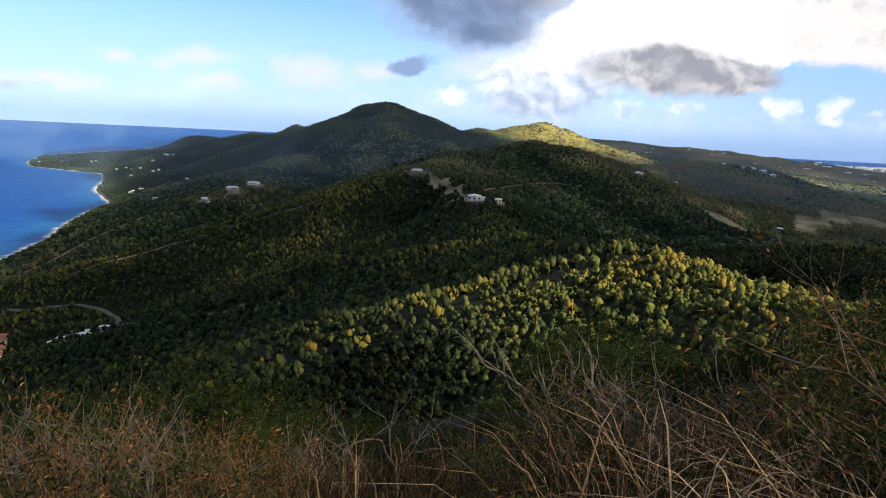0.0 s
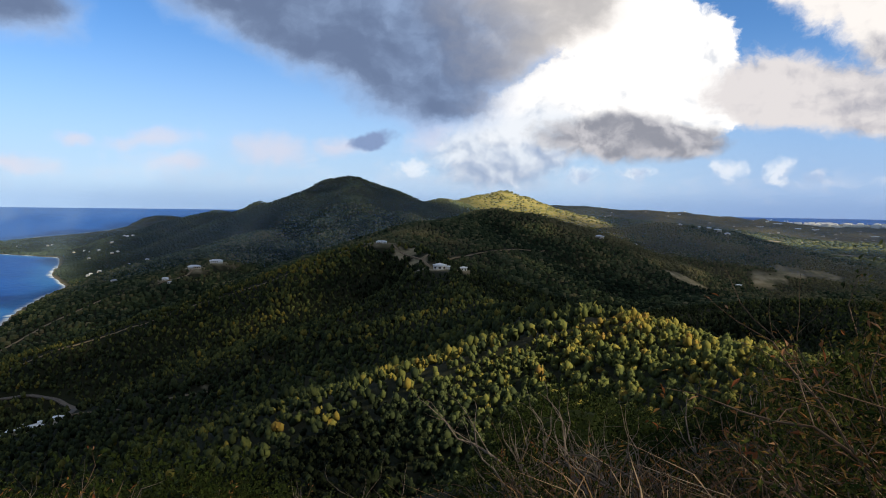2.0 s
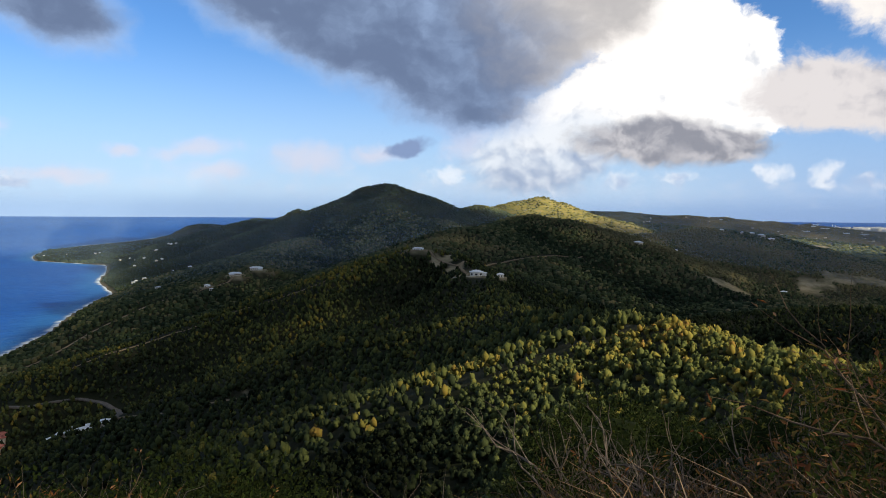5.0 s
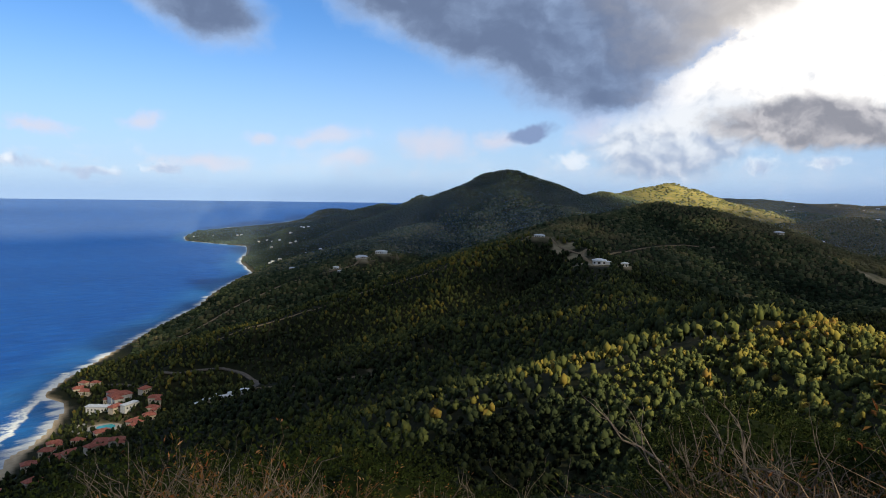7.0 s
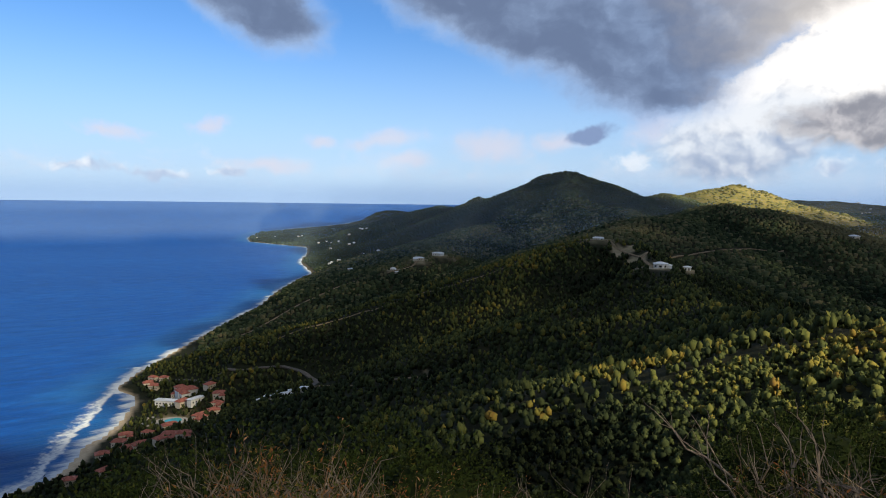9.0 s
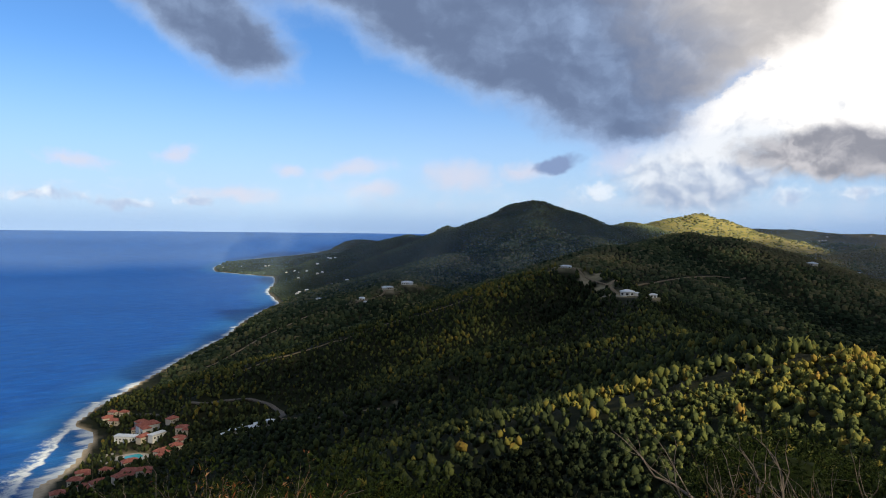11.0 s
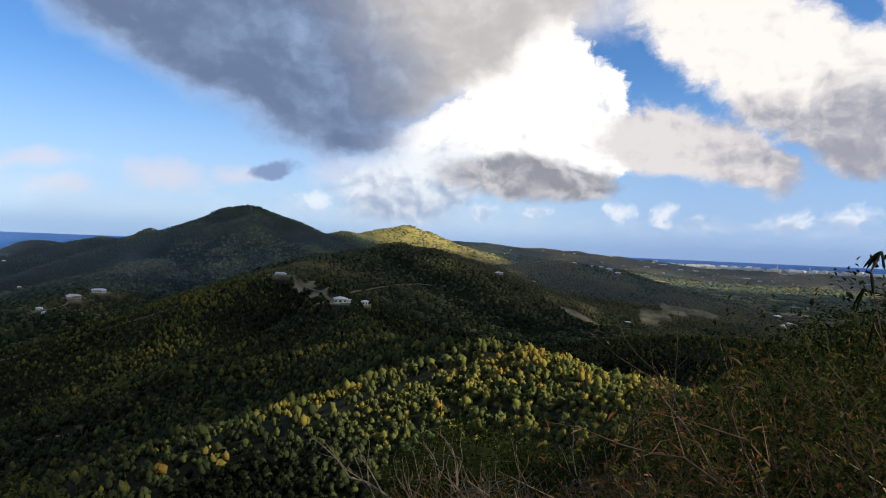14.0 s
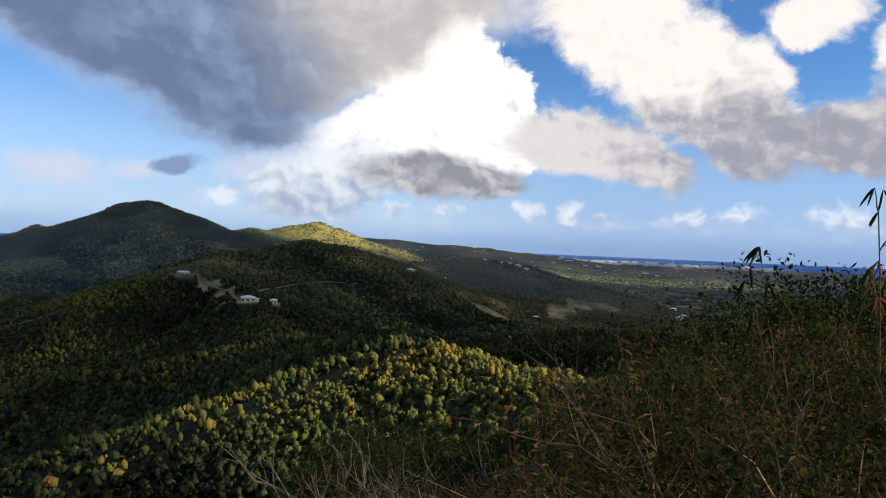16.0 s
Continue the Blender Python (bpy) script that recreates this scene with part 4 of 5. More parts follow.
def tube(points, radii, sides):
    """Rings of a tapered, crooked twig."""
    p = np.asarray(points)
    t = np.gradient(p, axis=0)
    t /= np.linalg.norm(t, axis=1)[:, None] + 1e-9
    a = np.cross(t, np.array([0.31, 0.17, 0.93]))
    a /= np.linalg.norm(a, axis=1)[:, None] + 1e-9
    b = np.cross(t, a)
    ang = np.arange(sides) * 2 * math.pi / sides
    ring = p[:, None] + np.asarray(radii)[:, None, None] * (a[:, None] * np.cos(ang)[None, :, None] + b[:, None] * np.sin(ang)[None, :, None])
    n = len(p)
    i, j = np.meshgrid(np.arange(n - 1), np.arange(sides), indexing="ij")
    j2 = (j + 1) % sides
    f = np.stack([i * sides + j, i * sides + j2, (i + 1) * sides + j2, (i + 1) * sides + j], -1).reshape(-1, 4)
    return ring.reshape(-1, 3), f


def crooked(r, start, way, length, steps, bend, droop):
    pts, d = [np.array(start, float)], np.array(way, float)
    for i in range(steps):
        d = d + r.normal(0, bend, 3) + np.array([0, 0, -droop])
        d /= np.linalg.norm(d)
        pts.append(pts[-1] + d * length / steps)
    return np.array(pts), d


def twigs(r, stems, tall, spread, levels, kids, bend, droop=0.0, girth=0.016):
    """All the twigs of a shrub: a list of (points, radii, level)."""
    out, todo = [], []
    for i in range(stems):
        a = r.uniform(0, 6.283)
        way = np.array([math.cos(a) * spread, math.sin(a) * spread, 1.0]) * r.uniform(0.7, 1.1)
        todo.append((np.array([math.cos(a), math.sin(a), 0]) * r.uniform(0, 0.09), way / np.linalg.norm(way), tall * r.uniform(0.55, 0.85), girth * r.uniform(0.7, 1.2), 0))
    while todo:
        start, way, length, rad, level = todo.pop()
        steps = (6, 4, 2)[min(level, 2)]
        pts, end = crooked(r, start, way, length, steps, bend, droop)
        radii = np.linspace(rad, rad * (0.5 if level < levels else 0.12), len(pts))
        out.append((pts, radii, level))
        if level < levels:
            for k in range(kids[level]):
                s = 1.0 if k == 0 else r.uniform(0.3, 1.0)
                q = pts[min(int(s * steps), steps)]
                w = end * (0.95 if k == 0 else 0.7) + r.normal(size=3) * (0.3 if k == 0 else 0.62) + np.array([0, 0, 0.22])
                todo.append((q, w / np.linalg.norm(w), length * r.uniform(0.45, 0.7), rad * (0.5 if k == 0 else 0.38), level + 1))
    return out


def twig_mesh(name, parts_, mat):
    vs, fs, n = [], [], 0
    for pts, radii, level in parts_:
        v_, f_ = tube(pts, radii, 4 if level == 0 else 3)
        vs.append(v_)
        fs.append(f_ + n)
        n += len(v_)
    return mesh_from(name, np.concatenate(vs), np.concatenate(fs), [mat], smooth=True)


def leaf_mesh(name, r, centres, ways, length, width, tints, mat, hang=0.25):
    n = len(centres)
    d = ways + r.normal(0, 0.75, (n, 3)) - np.array([0, 0, hang])
    d /= np.linalg.norm(d, axis=1)[:, None]
    side = np.cross(d, r.normal(0, 0.5, (n, 3)) + np.array([0, 0, 1.0]))
    side /= np.linalg.norm(side, axis=1)[:, None] + 1e-9
    up = np.cross(side, d)
    l_, w_ = length * r.uniform(0.55, 1.25, (n, 1)), width * r.uniform(0.6, 1.2, (n, 1))
    p0 = centres
    quad = np.stack([p0, p0 + d * l_ * 0.45 + side * w_ * 0.5 + up * w_ * 0.18, p0 + d * l_ - up * l_ * 0.12, p0 + d * l_ * 0.45 - side * w_ * 0.5 + up * w_ * 0.18], 1)
    b = 4 * np.arange(n)
    f = np.concatenate([np.stack([b, b + 1, b + 2], -1), np.stack([b, b + 2, b + 3], -1)])
    return mesh_from(name, quad.reshape(-1, 3), f, [mat], {"tint": np.repeat(tints, 4)})


def leaf_spots(r, parts_, count, lowest):
    ends = [(p, l) for p, _, l in parts_ if l >= lowest]
    pick = r.integers(0, len(ends), count)
    c_, w_ = np.empty((count, 3)), np.empty((count, 3))
    for i, k in enumerate(pick):
        p = ends[k][0]
        s = r.uniform(0.15, 1.0) * (len(p) - 1)
        a = min(int(s), len(p) - 2)
        c_[i] = p[a] + (p[a + 1] - p[a]) * (s - a)
        w_[i] = p[a + 1] - p[a]
    w_ /= np.linalg.norm(w_, axis=1)[:, None] + 1e-9
    return c_ + r.normal(0, 0.02, c_.shape), w_


def shrub(name, label, category, group, seed, stems, spread, kids, bend, leaves, leaf, tint_mid, tint_var, bark, droop=0.0, girth=0.016, slim=0.4):
    """A shrub about one metre tall. Returns it and its height."""
    r = np.random.default_rng(seed)
    system = twigs(r, stems, 0.62, spread, len(kids), kids, bend, droop, girth)
    root = tagged(new(name), label, category, group)
    mesh_part("branch_work", twig_mesh("branch_work", system, bark), root)
    if leaves:
        c_, w_ = leaf_spots(r, system, leaves, max(len(kids) - 1, 1))
        t_ = np.clip(tint_mid + tint_var * r.normal(size=leaves) + 0.12 * (c_[:, 2] - 0.5), 0, 1)
        mesh_part("leaves", leaf_mesh("leaves", r, c_, w_, leaf, leaf * slim, t_, LEAF), root)
    tall = max(p[:, 2].max() for p, _, _ in system)
    return [root, tall, False]


def stand(thing, az, dist, tall, turn, lean=0.0, sink=0.05):
    """Puts a plant, or a copy of it, on the ground."""
    root, unit, used = thing
    spot, k = place(az, dist)
    s_ = tall / unit
    if used:
        s_ /= root.scale.x
    m = Matrix.Translation(spot - Vector((0, 0, sink))) @ pose(0, 0, 0, lean, lean * 0.5, turn) @ Matrix.Diagonal((s_, s_, s_, 1))
    if used:
        return copy_thing(root, m)
    thing[2] = True
    root.matrix_basis = m
    return root


GREEN = [shrub("leafy_shrub", "olive-green leafy shrub with thin brown stems", "shrub", "leafy shrubs on the hilltop", 100 + i, 6, 0.6, (4, 3), 0.17, 1400, 0.028, 0.30, 0.15, DARKBARK, girth=0.010, slim=0.42) for i in range(4)]
THICK = [shrub("leafy_shrub", "tall dense olive-green shrub with small leaves", "shrub", "leafy shrubs on the hilltop", 120 + i, 7, 0.55, (4, 3), 0.17, 2700, 0.021, 0.38, 0.17, DARKBARK, girth=0.007, slim=0.45) for i in range(3)]
RUST = [shrub("dry_shrub", "half-dry shrub with rust-brown curled leaves", "shrub", "dry shrubs on the hilltop", 140 + i, 7, 0.6, (4, 4), 0.26, 1000, 0.030, 0.76, 0.14, DRYBARK, girth=0.009, slim=0.28) for i in range(4)]
BARE = [shrub("bare_shrub", "leafless shrub with pale grey crooked branches", "shrub", "bare shrubs on the hilltop", 180 + i, 3, 0.6, (4, 4, 3), 0.28, 0, 0.05, 0.5, 0.1, BARK, girth=0.016) for i in range(4)]
FORK = shrub("bare_shrub", "leafless shrub with dark forked twigs", "shrub", "bare shrubs on the hilltop", 195, 2, 0.35, (3, 3), 0.2, 0, 0.05, 0.5, 0.1, DARKBARK, girth=0.007)
THIN = [shrub("twiggy_shrub", "thin brown twigs with a few dry leaves", "shrub", "twiggy shrubs on the hilltop", 220 + i, 11, 0.6, (4, 2), 0.24, 260, 0.026, 0.78, 0.16, DRYBARK, girth=0.007, slim=0.22) for i in range(3)]

r_ = np.random.default_rng(5)
spots = []
for az_ in np.arange(-57, 59, 2.0):
    for d_ in (3.4, 4.3, 5.4, 6.8, 8.6):
        spots.append((az_ + r_.uniform(-1.6, 1.6), d_ * r_.uniform(0.9, 1.12)))
for az_, d_ in spots:
    z_ = ground_at(az_, d_)
    free = float(room(az_, d_, z_))
    u = r_.random()
    if free < 0.25:
        continue
    if az_ < -12:
        kind_ = RUST if u < 0.42 else GREEN if u < 0.66 else THIN if u < 0.88 else BARE
    elif az_ < 8:
        kind_ = THIN if u < 0.5 else RUST if u < 0.8 else GREEN
    elif az_ < 21:
        kind_ = GREEN if u < 0.60 else THIN if u < 0.8 else RUST
    elif az_ < 37:
        kind_ = RUST if u < 0.40 else GREEN if u < 0.66 else THIN
    else:
        kind_ = THICK if u < 0.8 else THIN if u < 0.92 else RUST
    tall_ = min(free * r_.uniform(0.6, 0.92), (1.9 if az_ < 34 else 3.4) if kind_ is not THIN else 1.4)
    if az_ < 8 and az_ > -12:
        tall_ = min(tall_, 0.75)
    stand(kind_[r_.integers(0, len(kind_))], az_, d_, max(tall_, 0.3), r_.uniform(0, 360), r_.uniform(-9, 9))

# the dense leafy thicket at the edge of the hilltop
for az_ in np.arange(35, 60, 1.5):
    for d_ in (5.0, 6.6, 8.4):
        a_, e_ = az_ + r_.uniform(-0.8, 0.8), d_ * r_.uniform(0.92, 1.08)
        free = float(room(a_, e_, ground_at(a_, e_)))
        if free > 0.4:
            stand(THICK[r_.integers(0, 3)], a_, e_, min(free * r_.uniform(0.72, 1.0), 3.6), r_.uniform(0, 360), r_.uniform(-6, 6))

# bare branches that stand out: bearing, distance, dip of the tip
for i, (az_, d_, tip) in enumerate([(-30.5, 9.0, -17.5), (-27.5, 8.5, -18.6), (-21.0, 6.5, -20.5), (-18.0, 6.0, -20.8), (-33.5, 7.0, -21), (-6.2, 6.2, -22.6), (12.2, 7.0, -15.8), (10.6, 6.6, -17.6),
                                    (17.0, 5.4, -17.0), (20.0, 6.0, -15.6), (27.5, 6.0, -14.0), (32.5, 6.5, -11.0), (37.8, 7.0, -2.6), (-14.5, 5.2, -23), (3.5, 5.4, -21.8), (-26, 7.5, -19.4), (-23.5, 7, -19.8), (-36.5, 8, -18.6), (-28.8, 6.5, -20.4), (-24.8, 6, -21.3), (-1.5, 5, -22.6), (24, 5.5, -16), (22, 5, -18), (29.5, 5, -15), (14, 5.5, -18)]):
    z_ = ground_at(az_, d_)
    stand(BARE[i % 4] if az_ < 36 else FORK, az_, d_, EYE_Z + d_ * math.tan(radians(tip)) - z_, i * 67.0, 6.0 if i % 2 else -7.0)


# the tall weed with hanging seed pods
def pod_weed(az, dist, tip, seed, mat_tint, label):
    r = np.random.default_rng(seed)
    root = tagged(new("pod_weed"), label, "weed", "pod weeds")
    z0 = ground_at(az, dist)
    tall = EYE_Z + dist * math.tan(radians(tip)) - z0
    pts, _ = crooked(r, (0, 0, 0), (-0.02, 0.0, 1), tall, 9, 0.03, 0.0)
    stems = [(pts, np.linspace(0.009, 0.004, len(pts)), 0)]
    for k in range(6):
        q = pts[7 + k % 3]
        w = np.array([r.normal(0, 0.7), r.normal(0, 0.4), 0.9])
        p2, _ = crooked(r, q, w / np.linalg.norm(w), tall * 0.07, 4, 0.15, 0.05)
        stems.append((p2, np.linspace(0.006, 0.003, len(p2)), 1))
    mesh_part("stem", twig_mesh("stem", stems, DRYBARK), root)
    for k in range(18):
        top = stems[1 + k % 6][0][-1] if k < 15 else pts[-1]
        d = np.array([r.normal(0, 0.5), r.normal(0, 0.3), -0.75])
        d /= np.linalg.norm(d)
        s = np.cross(d, [0, 1, 0.1])
        s /= np.linalg.norm(s)
        l_ = r.uniform(0.10, 0.16)
        prof = [(0, 0.1), (0.2, 0.8), (0.5, 1.0), (0.8, 0.8), (1.0, 0.05)]
        vs = []
        for f_, w_ in prof:
            c_ = top + d * l_ * f_ + np.array([0, 0, -0.03 * f_ * f_])
            vs += [c_ + s * 0.012 * w_, c_ + np.array([0, -0.004, 0]) * w_, c_ - s * 0.012 * w_, c_ + np.array([0, 0.004, 0]) * w_]
        fs = [(4 * i + j, 4 * i + (j + 1) % 4, 4 * i + 4 + (j + 1) % 4, 4 * i + 4 + j) for i in range(4) for j in range(4)]
        mesh_part("seed_pod", mesh_from("seed_pod", np.array(vs), np.array(fs), [LEAF], {"tint": np.full(len(vs), mat_tint)}, smooth=True), root)
    root.matrix_basis = Matrix.Translation(place(az, dist)[0])


pod_weed(48.2, 5.2, -0.4, 31, 0.0, "tall thin weed with dark brown hanging seed pods")
pod_weed(50.8, 6.0, -1.0, 33, 0.82, "thin weed with dried rust-coloured pods")
pod_weed(54.6, 5.6, 3.6, 36, 0.3, "tall grey weed stalk with a few dry pods")


# ---- dry grass ----
def grass(name, label, count, seed, az0, az1, d0, d1, tall, wide, tint_mid, lean):
    r = np.random.default_rng(seed)
    az = r.uniform(az0, az1, count)
    dist = d0 + (d1 - d0) * r.random(count) ** 1.3
    tuft = 0.25
    p = polar(az, dist)
    p = p + r.normal(0, 0.05, p.shape)
    keep_ = value_noise(p[:, 0] / tuft, p[:, 1] / tuft, 12) + 0.6 * value_noise(p[:, 0] / 1.1, p[:, 1] / 1.1, 13) > -0.12
    p, az, dist = p[keep_], az[keep_], dist[keep_]
    n = len(p)
    z = height(p[:, 0], p[:, 1])
    free = np.clip(room(az, dist, z), 0.12, 9)
    h = np.minimum(tall * r.uniform(0.45, 1.2, n), free * r.uniform(0.7, 1.15, n))
    a = r.uniform(0, 6.283, n)
    out = np.stack([np.cos(a), np.sin(a)], -1) * (lean * h * r.uniform(0.2, 1.3, n))[:, None]
    side = np.stack([-np.sin(a), np.cos(a), np.zeros(n)], -1) * (wide * r.uniform(0.5, 1.3, n))[:, None]
    rows = []
    for s_, lift, w_ in ((0.0, 0.0, 0.8), (0.4, 0.55, 1.0), (0.75, 0.92, 0.7), (1.0, 0.98, 0.1)):
        c_ = np.stack([p[:, 0] + out[:, 0] * s_ ** 1.7, p[:, 1] + out[:, 1] * s_ ** 1.7, z - 0.03 + h * lift], -1)
        rows += [c_ - side * w_ / 2, c_ + side * w_ / 2]
    v_ = np.stack(rows, 1).reshape(-1, 3)
    b = 8 * np.arange(n)
    f_ = np.concatenate([np.stack([b + k, b + k + 1, b + k + 3, b + k + 2], -1) for k in (0, 2, 4)])
    t_ = np.clip(tint_mid + 0.2 * r.normal(size=n), 0, 1)
    tagged(new(name, mesh_from(name, v_, f_, [STRAW], {"tint": np.repeat(t_, 8)})), label, "grass", kind="stuff")


grass("dry_grass", "tangled straw-brown dry grass on the hilltop", 8000, 51, -58, 60, 2.2, 9.0, 0.5, 0.008, 0.10, 0.8)
grass("tall_straw", "tall pale dead grass blades arching over", 2000, 52, 14, 60, 2.4, 5.6, 0.75, 0.008, 0.66, 0.9)
grass("straw_tuft", "pale dead grass tuft with long arching blades", 520, 55, 35, 56, 2.2, 3.4, 0.6, 0.008, 0.95, 1.5)
grass("rust_weeds", "rust-brown dry weeds tangled on the hilltop", 5200, 56, -50, 40, 3.2, 7.5, 0.6, 0.011, 0.24, 0.6)
grass("trodden_grass", "short trodden dry grass round the lookout", 9000, 54, -180, 180, 0.5, 6.5, 0.22, 0.008, 0.35, 0.8)
grass("dead_stalks", "upright dry brown weed stalks among the grass", 1300, 53, -34, 44, 3.0, 7.0, 0.8, 0.008, 0.45, 0.4)


# ---- scrub trees on the slope just below ----
def scrub_tree(seed):
    r = np.random.default_rng(seed)
    root = tagged(new("scrub_tree"), "small dense scrub tree with dull green leaves", "tree", "scrub trees below the hilltop")
    system = twigs(r, 3, 0.5, 0.35, 0, (), 0.14, 0.0, 0.03)
    mesh_part("trunk", twig_mesh("trunk", system, DARKBARK), root)
    (sv, sf), = crown_shapes(1, 2, 0, 0.2, seed)
    n = 1900
    d = r.normal(size=(n, 3))
    d[:, 2] = np.abs(d[:, 2]) - 0.35
    d /= np.linalg.norm(d, axis=1)[:, None]
    near = np.argmax(d @ (sv / np.linalg.norm(sv, axis=1)[:, None]).T, 1)
    rad_ = np.linalg.norm(sv, axis=1)[near] * r.uniform(0.85, 1.25, n)
    c_ = d * rad_[:, None] * np.array([0.74, 0.74, 0.5]) + np.array([0, 0, 0.5])
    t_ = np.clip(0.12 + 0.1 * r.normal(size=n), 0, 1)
    # near-black core: the shade between the leaves put into its tint
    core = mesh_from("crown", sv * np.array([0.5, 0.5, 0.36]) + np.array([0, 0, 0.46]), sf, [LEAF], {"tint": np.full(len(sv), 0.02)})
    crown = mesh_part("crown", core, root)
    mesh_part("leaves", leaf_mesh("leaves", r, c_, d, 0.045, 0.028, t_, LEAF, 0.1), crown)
    return [root, 1.0, False]


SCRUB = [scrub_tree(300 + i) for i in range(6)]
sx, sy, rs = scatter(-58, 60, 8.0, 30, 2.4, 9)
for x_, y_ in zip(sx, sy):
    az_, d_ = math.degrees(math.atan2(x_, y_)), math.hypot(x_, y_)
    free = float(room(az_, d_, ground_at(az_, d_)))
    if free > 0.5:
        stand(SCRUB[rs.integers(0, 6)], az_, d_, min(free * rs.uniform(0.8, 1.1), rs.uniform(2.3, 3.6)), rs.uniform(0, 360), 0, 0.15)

# ---- a pale boulder that stands out of the thicket ----
STONE = Mat("pale weathered stone", 0.9, 0.1)
STONE.base(STONE.ramp(STONE.noise(1.6, 6), (0.3, (0.16, 0.15, 0.14)), (0.55, (0.36, 0.34, 0.31)), (0.8, (0.55, 0.53, 0.49)))).bump(STONE.noise(5, 5), 0.12)
rv, rf = ico(3)
lump_ = 1 + 0.5 * value_noise(rv[:, 0] * 1.7 + rv[:, 2] * 1.1 + 4, rv[:, 1] * 1.7 + rv[:, 2] * 0.8 + 9, 77) + 0.25 * value_noise(rv[:, 0] * 4 + rv[:, 2] * 3, rv[:, 1] * 4 - rv[:, 2] * 2, 78)
rock = tagged(new("boulder", mesh_from("boulder", rv * lump_[:, None] * np.array([2.3, 1.9, 3.4]), rf, [STONE.m], smooth=True)), "pale weathered boulder standing out of the dark thicket", "rock")
rock.matrix_basis = Matrix.Translation(place(-15.5, 205)[0] + Vector((0, 0, 1.2)))

# ---- roads ----
DIRT = Mat("pale dirt track", 0.95, 0.05)
DIRT.base(DIRT.ramp(DIRT.noise(0.5, 6), (0.3, (0.12, 0.095, 0.06)), (0.55, (0.22, 0.17, 0.115)), (0.8, (0.34, 0.27, 0.19)))).bump(DIRT.noise(2.5, 5), 0.1)
TAR = Mat("worn grey tarmac", 0.9, 0.15)
TAR.base(TAR.ramp(TAR.noise(0.4, 6), (0.3, (0.075, 0.068, 0.06)), (0.7, (0.15, 0.135, 0.12)))).bump(TAR.noise(8, 4), 0.02)


def road(width, line, mat, label):
    pts = []
    for p, q in zip(line, line[1:]):
        n = max(int(np.hypot(*(q - p)) / 6), 1)
        pts += [p + (q - p) * i / n for i in range(n)]
    pts = np.array(pts + [line[-1]])
    for _ in range(6):
        pts[1:-1] = (pts[:-2] + 2 * pts[1:-1] + pts[2:]) / 4
    t = np.gradient(pts, axis=0)
    t /= np.linalg.norm(t, axis=1)[:, None]
    side = np.stack([-t[:, 1], t[:, 0]], -1)
    rows = []
    for k in (-1, -0.34, 0.34, 1):
        e = pts + side * k * width * (0.5 + 0.06 * np.sin(np.arange(len(pts)) * 1.3 + k)[:, None])
        rows.append(np.stack([e[:, 0], e[:, 1], height(e[:, 0], e[:, 1])], -1))
    top = np.max([r0[:, 2] for r0 in rows], 0) + 0.35
    for k, r0 in enumerate(rows):
        r0[:, 2] = top - (0.25 if k in (0, 3) else 0.0)
    low = [rows[0] - np.array([0, 0, 1.2]), *rows, rows[3] - np.array([0, 0, 1.2])]
    v_ = np.stack(low, 1)
    n = len(pts)
    i, j = np.meshgrid(np.arange(n - 1), np.arange(5), indexing="ij")
    f_ = np.stack([i * 6 + j, (i + 1) * 6 + j, (i + 1) * 6 + j + 1, i * 6 + j + 1], -1).reshape(-1, 4)
    tagged(new("road", mesh_from("road", v_.reshape(-1, 3), f_, [mat])), label, "road", kind="structure")


for i, (w_, line_) in enumerate(ROAD_LINES):
    road(w_, line_, TAR.m if i == 1 else DIRT.m, "grey tarmac coast road" if i == 1 else "pale dirt track along the hillside")

# ---- buildings ----
STUCCO = Mat("white stucco", 0.85, 0.2)
STUCCO.base(STUCCO.ramp(STUCCO.noise(0.8, 6), (0.3, (0.66, 0.65, 0.61)), (0.7, (0.80, 0.79, 0.76)))).bump(STUCCO.noise(9, 4), 0.01)
CREAM = Mat("cream stucco", 0.85, 0.2)
CREAM.base(CREAM.ramp(CREAM.noise(0.7, 6), (0.3, (0.50, 0.43, 0.34)), (0.7, (0.64, 0.56, 0.45)))).bump(CREAM.noise(9, 4), 0.01)
TILE = Mat("terracotta roof tiles", 0.8, 0.2)
tw = TILE.node("ShaderNodeTexWave", wave_type="BANDS", bands_direction="X")
tw.inputs["Scale"].default_value = 1.2
TILE.link(TILE.coords("Object"), tw.inputs["Vector"])
TILE.base(TILE.ramp(TILE.noise(0.6, 6), (0.3, (0.27, 0.085, 0.06)), (0.55, (0.42, 0.145, 0.105)), (0.8, (0.50, 0.21, 0.16)))).bump(tw.outputs[1], 0.06)
PALE = Mat("pale galvanised roof", 0.5, 0.4)
pw = PALE.node("ShaderNodeTexWave", wave_type="BANDS", bands_direction="X")
pw.inputs["Scale"].default_value = 1.0
PALE.link(PALE.coords("Object"), pw.inputs["Vector"])
PALE.base(PALE.ramp(PALE.noise(0.5, 6), (0.3, (0.62, 0.66, 0.70)), (0.7, (0.78, 0.80, 0.82)))).bump(pw.outputs[1], 0.05)
GLASS = Mat("dark window glass", 0.08, 0.5)
GLASS.base((0.02, 0.025, 0.03))
POOL = Mat("pool water", 0.08, 0.5)
POOL.base(POOL.ramp(POOL.noise(0.6, 4), (0.3, (0.04, 0.36, 0.42)), (0.7, (0.08, 0.50, 0.55)))).bump(POOL.noise(3, 4), 0.05)
PAVE = Mat("pale paving", 0.9, 0.1)
